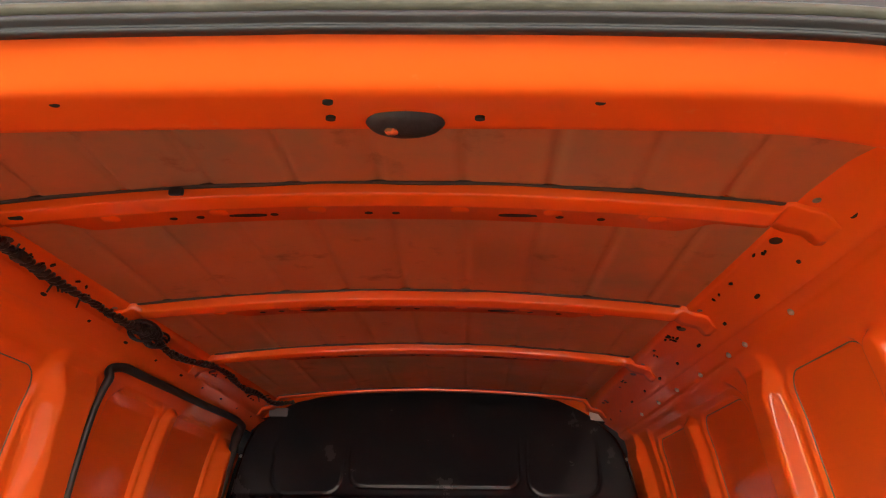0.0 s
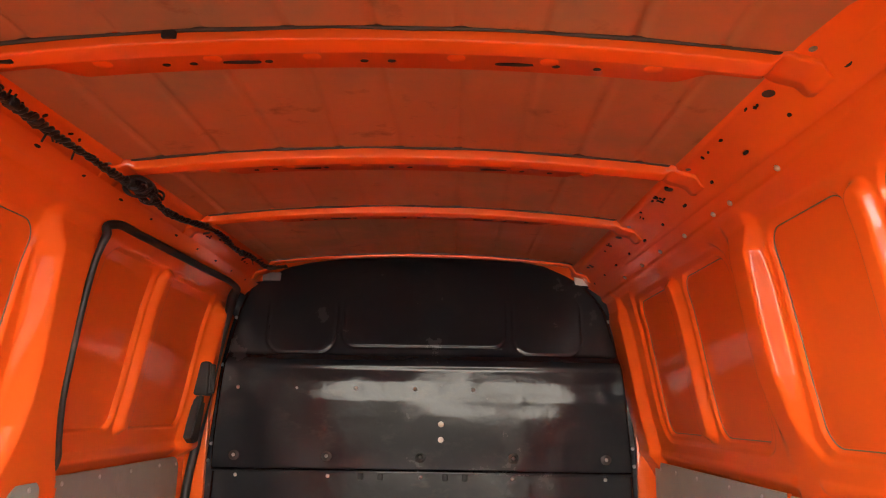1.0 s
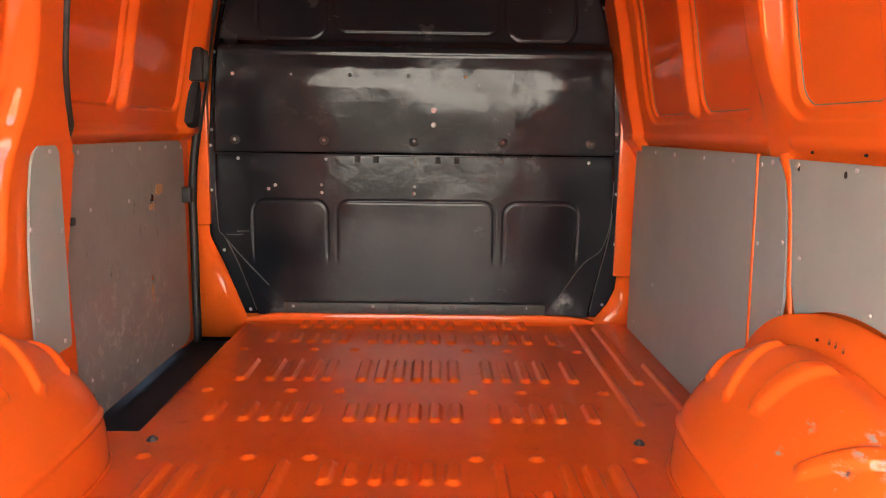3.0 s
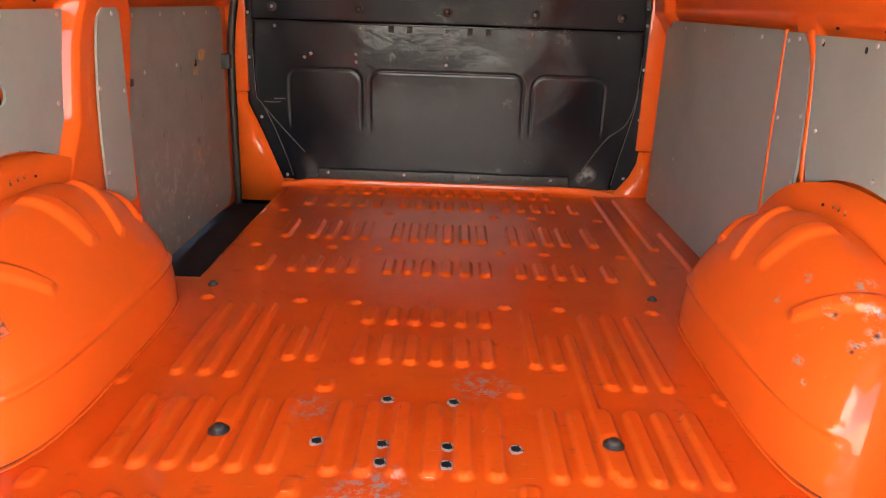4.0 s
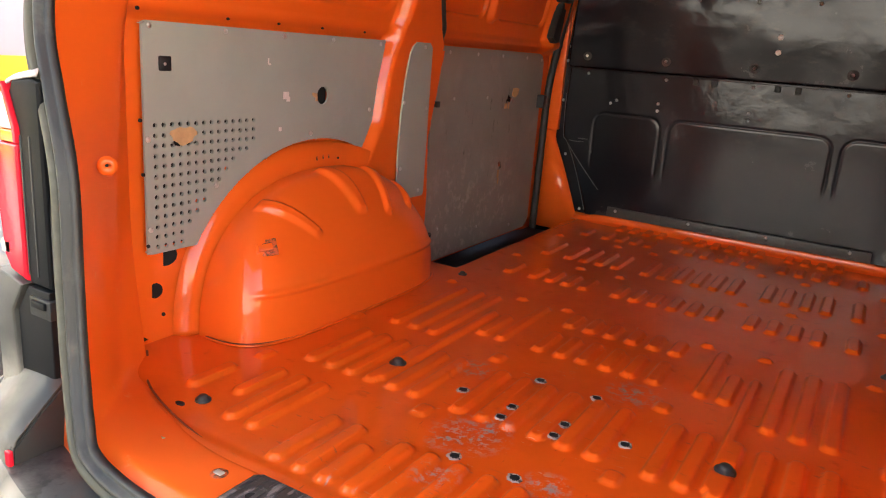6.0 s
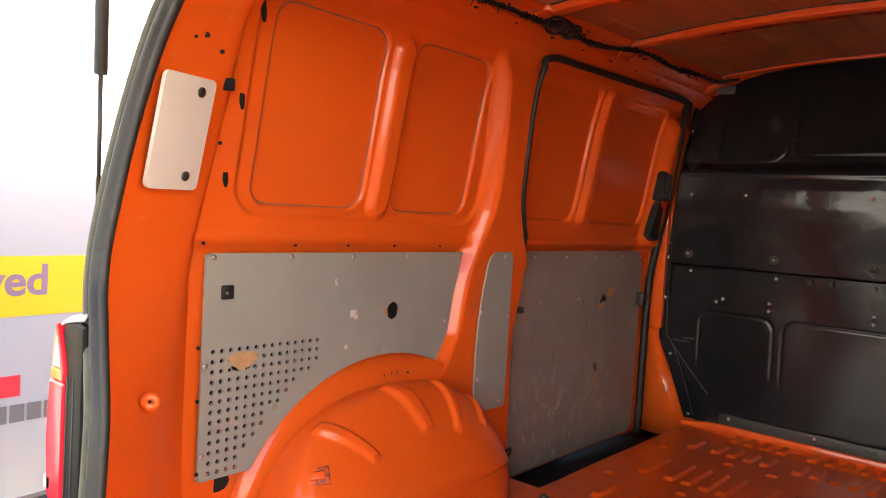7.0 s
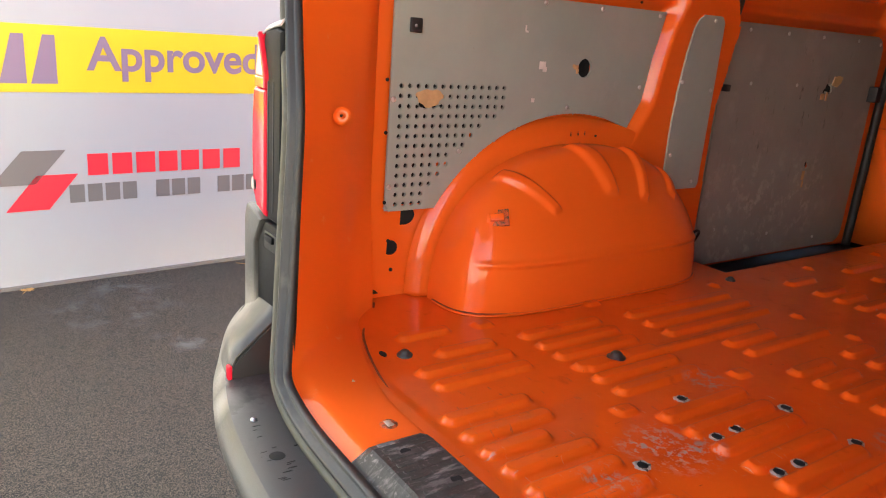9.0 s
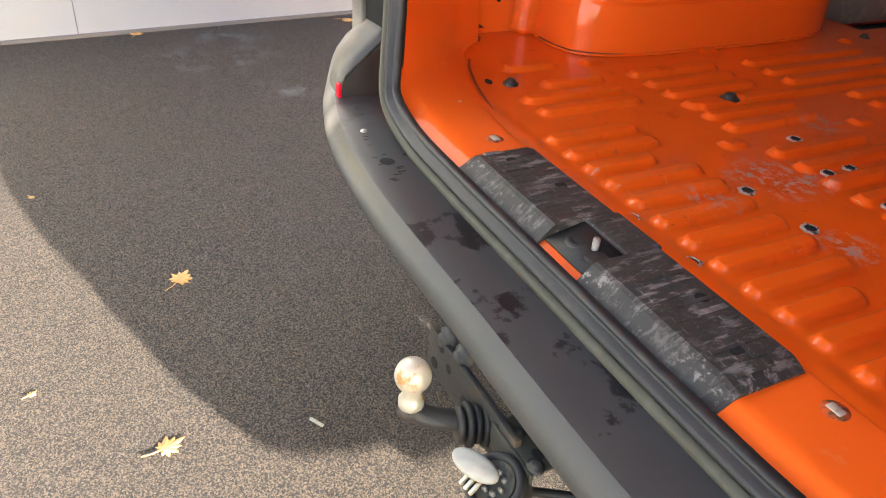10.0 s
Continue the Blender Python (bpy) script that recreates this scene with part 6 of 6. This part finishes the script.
    part("bumper_riser", mx(prism([(-0.763, 0.570), (-0.771, 0.750), (-0.736, 0.803), (-0.775, 0.812), (-0.812, 0.818), (-0.823, 0.790), (-0.824, 0.570)], 0.160, 0.30, 0.006)), M_bump, bumper)
    part("reflector", mx(slab(-0.664, -0.650, 0.069, 0.077, 0.528, 0.555, bevel=0.002)), M_red, bumper, "small red reflector")


rear_lamp(-1)
rear_lamp(1)

tow = thing("tow_bar", (0.05, 0.0, 0.40), "black tow bar with worn ball and socket under the bumper", "tow bar")
BALL = Vector((-0.010, -0.062, 0.433))
prof = [(0, 0.0)]
prof = [(0.0235 * math.sin(a), 0.0235 * math.cos(a)) for a in np.linspace(0.01, 2.55, 18)] + [(0.0125, -0.030), (0.0135, -0.036), (0.017, -0.040), (0.0165, -0.050), (0.010, -0.056), (0, -0.056)]
put("ball", lathe(prof, 28), M_ball, tow, "worn pale-painted tow ball", at=Matrix.Translation(BALL))
neck = curve_pts([BALL + Vector((0, 0, -0.050)), BALL + Vector((0.010, 0.012, -0.064)), BALL + Vector((0.024, 0.040, -0.070)), BALL + Vector((0.034, 0.075, -0.074)), BALL + Vector((0.040, 0.095, -0.074))], 8)
put("neck", tube(neck, 0.0165, 14, squash=0.8), M_tow, tow)
put("collar", lathe([(0.0, 0.010), (0.0125, 0.010), (0.0175, 0.004), (0.0180, -0.006), (0.0140, -0.012), (0.0, -0.012)], 20), M_tow, tow, at=Matrix.Translation(BALL + Vector((0, 0, -0.058))))
for k, r in enumerate((0.024, 0.030, 0.026, 0.031)):
    put("washer", lathe([(0.0, 0.004), (r * 0.85, 0.004), (r, 0.002), (r, -0.004), (0.0, -0.004)], 22), M_tape if k % 2 else M_tow, tow, at=facing((0.026 + 0.003 * k, -0.010 + 0.010 * k, 0.360), (-0.25, -0.95, 0.05)))
bm = slab(-0.126, 0.110, 0.326, 0.402, 0.018, 0.029, axis="y", bevel=0.003)
part("face_plate", bm, M_tow, tow, "rusty black steel face plate")
for x, z, r in ((-0.102, 0.349, 0.009), (-0.060, 0.372, 0.007), (-0.012, 0.354, 0.009), (-0.085, 0.388, 0.006), (0.070, 0.385, 0.008)):
    put("plate_hole", disc(r, r), M_dark, tow, at=facing((x, 0.0172, z), TO_REAR))
for x, z in ((-0.088, 0.412), (-0.045, 0.414)):
    put("chassis_stub", tube([(x, 0.030, z - 0.006), (x, 0.085, z)], 0.013, 14), M_tow, tow)
    put("plate_bolt", nut_me, M_tow, tow, at=facing((x, 0.028, z - 0.012), TO_REAR))
put("cross_tube", tube([(-0.80, 0.12, 0.40), (0.80, 0.12, 0.40)], 0.030, 14), M_tow, tow)
bm = slab(0.062, 0.152, 0.020, 0.056, 0.386, 0.391, bevel=0.0015)
part("bracket", bm, M_olive, tow, "bent steel socket bracket")
bm = slab(0.062, 0.152, 0.350, 0.391, 0.014, 0.020, axis="y", bevel=0.0015)
part("bracket", bm, M_olive, tow)
put("bracket_hole", disc(0.009, 0.007), M_dark, tow, at=Matrix.Translation((0.128, 0.040, 0.3916)))
put("bracket_bolt", nut_me, M_tow, tow, at=Matrix.Translation((0.090, 0.034, 0.391)) @ Matrix.Scale(0.55, 4))
put("bracket_bolt", nut_me, M_tow, tow, at=Matrix.Translation((0.142, 0.028, 0.391)) @ Matrix.Scale(0.6, 4))
SOCK = Matrix.Translation((0.130, -0.012, 0.362)) @ Vector((0.10, -0.55, 0.80)).to_track_quat("Z", "Y").to_matrix().to_4x4()
sock = put("socket_body", lathe([(0.0, 0.010), (0.026, 0.010), (0.0285, 0.016), (0.036, 0.016), (0.0385, 0.008), (0.037, -0.010), (0.033, -0.030), (0.024, -0.046), (0.0, -0.050)], 30), M_tape, tow, "black trailer socket with its flap open", at=SOCK)
put("socket_face", lathe([(0.0, 0.0108), (0.022, 0.0108), (0.0262, 0.0145)], 24), M_olive, sock, at=SOCK)
for k in range(7):
    a = k * math.pi / 3.5
    put("contact", lathe([(0, 0.006), (0.0032, 0.005), (0.0036, -0.002)], 10), M_rim, sock, at=SOCK @ Matrix.Translation((0.013 * math.cos(a), 0.013 * math.sin(a), 0.0118)))
for k in range(3):
    bm = slab(-0.030 + 0.009 * k, -0.025 + 0.009 * k, -0.030, -0.006, 0.0165, 0.022, bevel=0.0015)
    bmesh.ops.transform(bm, matrix=SOCK, verts=bm.verts)
    part("flap_hinge", bm, M_ball, sock)
FLAP = Matrix.Translation((0.110, -0.034, 0.386)) @ Vector((0.30, -0.20, 0.92)).to_track_quat("Z", "Y").to_matrix().to_4x4() @ Euler((0, 0, -0.45)).to_matrix().to_4x4() @ Matrix.Diagonal((1.25, 0.62, 1, 1))
put("flap", lathe([(0, 0.005), (0.014, 0.0045), (0.022, 0.003), (0.025, 0.0), (0.025, -0.003), (0, -0.003)], 24), M_flap, sock, "pale grey socket flap", at=FLAP)
put("cable", tube(curve_pts([(0.14, 0.0, 0.36), (0.15, 0.05, 0.34), (0.20, 0.10, 0.36), (0.25, 0.14, 0.40)], 8), 0.006, 8), M_tape, tow)

# ---- wiring loom along the left roof rail ----
loom = thing("wiring_loom", (-0.555, 1.5, 1.89), "black taped wiring loom hanging along the roof rail", "wiring")
lp = curve_pts([(-0.562, 0.602, 1.874), (-0.560, 0.68, 1.874), (-0.556, 0.80, 1.868), (-0.556, 0.93, 1.866), (-0.558, 1.12, 1.870), (-0.556, 1.28, 1.872), (-0.548, 1.36, 1.880), (-0.556, 1.46, 1.868), (-0.552, 1.60, 1.876),
                (-0.556, 1.75, 1.900), (-0.548, 1.88, 1.905), (-0.552, 2.05, 1.898), (-0.550, 2.22, 1.912), (-0.548, 2.42, 1.918), (-0.50, 2.50, 1.935)], 26)
tt = np.arange(len(lp))
for k in range(3):
    a = tt * 0.85 + k * 2.094
    w = 0.0042 * (1 + 0.35 * np.sin(tt * 0.17) + 0.35 * np.sin(tt * 1.3)) + 0.009 * np.exp(-((lp[:, 1] - 1.33) / 0.045) ** 2) + 0.002 * (lp[:, 1] < 0.95)
    put("cable", tube(lp + np.stack([w * np.cos(a), 0 * a, w * np.sin(a)], 1), 0.0040 + 0.0010 * np.sin(tt * 0.9 + k), 7), M_conduit, loom)
random.seed(12)
for k in range(70):
    i = random.choice([random.randrange(len(lp)), random.randrange(120, 190), random.randrange(0, 110)])
    c = lp[i] + np.array([random.uniform(-0.004, 0.006), 0, random.uniform(-0.004, 0.004)])
    d = np.array([random.uniform(-0.2, 1), random.uniform(-1, 1), random.uniform(-1, 0.6)])
    d /= np.linalg.norm(d)
    ln = random.uniform(0.008, 0.024)
    put("cable_tie", tube([c, c + d * ln * 0.5, c + d * ln + np.array([0, 0, -0.004])], 0.0019, 5, up=(0.3, 0.9, 0.2)), M_tape, loom)
for yy in (0.62, 0.70, 0.86, 1.28, 1.33, 1.38, 2.10):
    i = int(np.argmin(np.abs(lp[:, 1] - yy)))
    c = lp[i]
    part("connector", slab(c[0] - 0.006, c[0] + 0.010, c[1] - 0.011, c[1] + 0.011, c[2] - 0.010, c[2] + 0.008, bevel=0.003), M_tape, loom)
for k in range(9):
    c = np.array([-0.546, 1.335 + 0.012 * (k - 4), 1.872])
    a = np.linspace(0, random.uniform(3.5, 6.0), 22)
    r1, r2 = random.uniform(0.014, 0.030), random.uniform(0.010, 0.022)
    loop = c + np.stack([r2 * np.cos(a) + 0.004 * random.random(), r1 * np.sin(a + k), r2 * np.sin(a) - 0.006 * a / 6], 1)
    put("cable_loop", tube(loop, 0.0030, 6, up=(0.4, 0.3, 0.9)), M_conduit, loom)
tg = bmesh.new()
tv = [[tg.verts.new((-0.548 + 0.012 * math.sin(3 * b) + 0.006 * a, 0.590 + 0.028 * a, 1.886 + 0.050 * (b - 0.5) + 0.004 * math.sin(6 * a + 5 * b))) for b in np.linspace(0, 1, 8)] for a in np.linspace(0, 1, 4)]
for r0, r1 in zip(tv[:-1], tv[1:]):
    for i in range(7):
        tg.faces.new((r0[i], r0[i + 1], r1[i + 1], r1[i]))
solid(part("paper_tag", tg, M_paper, loom, "crumpled white paper label"), 0.0008)
put("arch_cable", tube(curve_pts([(-0.74, 1.40, 0.62), (-0.715, 1.44, 0.668), (-0.725, 1.475, 0.655), (-0.745, 1.46, 0.60), (-0.735, 1.43, 0.575)], 8), 0.004, 7), M_tape, van)
for x, y in ((-0.278, 0.742), (-0.52, 0.78)):
    z = float(roof_z(np.array(x), y)) - 0.018
    part("roof_clip", slab(x - 0.008, x + 0.012, y - 0.004, y + 0.004, z - 0.003, z + 0.008, bevel=0.002), M_tape, van)

# ---- outside ----
ground = tagged(part("ground", slab(-150, 150, -150, 150, -0.2, 0.0), M_tarmac, smooth=False), "dark grey fine tarmac, partly sunlit", "ground", kind="structure")
W0, WD = Vector((-2.815, 0, 0)), Vector((-0.08, 1, 0)).normalized()
WALL = Matrix(((WD.x, 0, WD.y, W0.x), (WD.y, 0, -WD.x, W0.y), (0, 1, 0, 0), (0, 0, 0, 1)))


def on_wall(name, bm, mat, parent=None, label=""):
    """Built in wall coordinates: x along the wall, y up, z out of it."""
    bmesh.ops.transform(bm, matrix=WALL, verts=bm.verts)
    return part(name, bm, mat, parent, label, smooth=False)


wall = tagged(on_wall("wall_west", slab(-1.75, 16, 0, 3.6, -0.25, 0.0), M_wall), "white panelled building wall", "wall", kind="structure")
for a in (-0.31, 2.13, 4.57):
    on_wall("panel_joint", slab(a - 0.002, a + 0.002, 0.0, 1.19, 0.0, 0.0012), M_greyp, wall)
on_wall("base_kerb", slab(-1.75, 16, 0, 0.012, 0.0, 0.02), M_greyp, wall)
# Unseen wall added behind the van as a bounce source for the interior.
tagged(part("bounce_wall", slab(-5.5, 9.0, -8.25, -8.0, 0.0, 4.4), M_bounce, smooth=False), "unseen pale wall, added to bounce light into the load bay", "wall", kind="structure")
sign = thing("wall_sign", WALL @ Vector((0.4, 0.9, 0)), "yellow and white printed sign band on the building wall", "sign")
on_wall("band", slab(-1.6, 1.75, 0.812, 1.072, 0.001, 0.004), M_yellow, sign, "yellow band")


def words(text, size, x, y, mat, parent):
    cu = bpy.data.curves.new("words", "FONT")
    cu.body, cu.size, cu.extrude, cu.offset = text, size, 0.001, 0.004
    ob = new("lettering", cu)
    ob.matrix_basis = WALL @ Matrix.Translation((x, y, 0.0055))
    bpy.context.view_layer.update()
    me = bpy.data.meshes.new_from_object(ob.evaluated_get(bpy.context.evaluated_depsgraph_get()))
    m = ob.matrix_basis.copy()
    bpy.data.objects.remove(ob)
    bpy.data.curves.remove(cu)
    me.transform(m)
    return put("lettering", me, mat, parent)


words("Approved", 0.188, 0.208, 0.905, M_purple, sign)


def bars(n, x0, x1, z0, z1, mat, gaps=()):
    step = (x1 - x0) / n
    for i in range(n):
        if i in gaps:
            continue
        on_wall("printed_bar", slab(x0 + i * step + step * 0.08, x0 + (i + 1) * step - step * 0.10, z0, z1, 0.0012, 0.0035), mat, sign)


def slanted(x0, x1, z0, z1, lean, mat):
    bm = slab(x0, x1, z0, z1, 0.0045, 0.0060)
    for v in bm.verts:
        v.co.x += lean * (v.co.y - z0)
    on_wall("printed_shape", bm, mat, sign)


for x0 in (-0.115, -0.005):
    bm = bmesh.new()
    pts = [(0, 0), (0.096, 0), (0.096, 0.19), (0.052, 0.19)]
    f = bm.faces.new([bm.verts.new((x0 + a, 0.845 + b, 0.0058)) for a, b in pts])
    on_wall("printed_shape", bm, M_purple, sign)
bars(7, 0.175, 0.870, 0.464, 0.556, M_redp)
bars(13, 0.100, 1.030, 0.350, 0.427, M_greyp, gaps=(4, 8))
slanted(-0.183, -0.020, 0.438, 0.577, 0.87, M_greyp)
slanted(-0.134, 0.024, 0.330, 0.475, 0.82, M_redp)
bars(7, 0.05, 0.80, 1.40, 1.495, M_paper)


def leaf(at, size, turn):
    """A lobed leaf, lying nearly flat and a little curled, with its stalk."""
    random.seed(int(size * 1e4))
    rim = []
    for tip, ln in ((-128, 0.62), (-96, 0.78), (-64, 0.90), (-32, 0.86), (0, 1.10), (32, 0.88), (64, 0.92), (98, 0.76), (128, 0.60)):
        for da, k in ((-14, 0.70), (-7, 0.86), (0, 1.0), (7, 0.84), (14, 0.68)):
            a, r = radians(tip + da), size * ln * k * random.uniform(0.9, 1.08)
            rim.append((r * math.cos(a), 0.85 * r * math.sin(a), 0.0015 + 0.05 * r * random.random()))
    rim.append((-0.25 * size, 0.02 * size, 0.002))
    n = len(rim)
    me = mesh_from([(0, 0, 0.003)] + rim, [(0, 1 + i, 1 + (i + 1) % n) for i in range(n)])
    lf = thing("leaf", at, "dry yellow-brown leaf lying on the tarmac", "leaf", "fallen leaves")
    solid(put("blade", me, M_leaf, lf, at=Matrix.Translation(at) @ Euler((0, 0, turn)).to_matrix().to_4x4()), 0.0006)
    st = [Vector(at) + Euler((0, 0, turn)).to_matrix() @ Vector((-size * 0.2 - size * t, 0.25 * size * t * t, 0.003)) for t in (0, 0.5, 1)]
    put("stalk", tube(st, 0.0012, 5), M_leaf, lf)


leaf((-0.918, -0.232, 0.0), 0.040, 2.5)
leaf((-0.412, -0.345, 0.0), 0.034, 1.9)
leaf((-2.78, 0.866, 0.0), 0.050, 1.2)
leaf((-1.437, -0.529, 0.0), 0.012, 0.7)
leaf((-2.77, -0.088, 0.0), 0.040, 2.9)
leaf((-0.641, -0.554, 0.0), 0.013, 2.2)
stub = thing("twig", (-0.367, -0.077, 0.0), "short pale stub lying on the tarmac", "litter")
put("stub", tube([(-0.380, -0.085, 0.004), (-0.354, -0.069, 0.004)], 0.0035, 8), M_ply, stub)
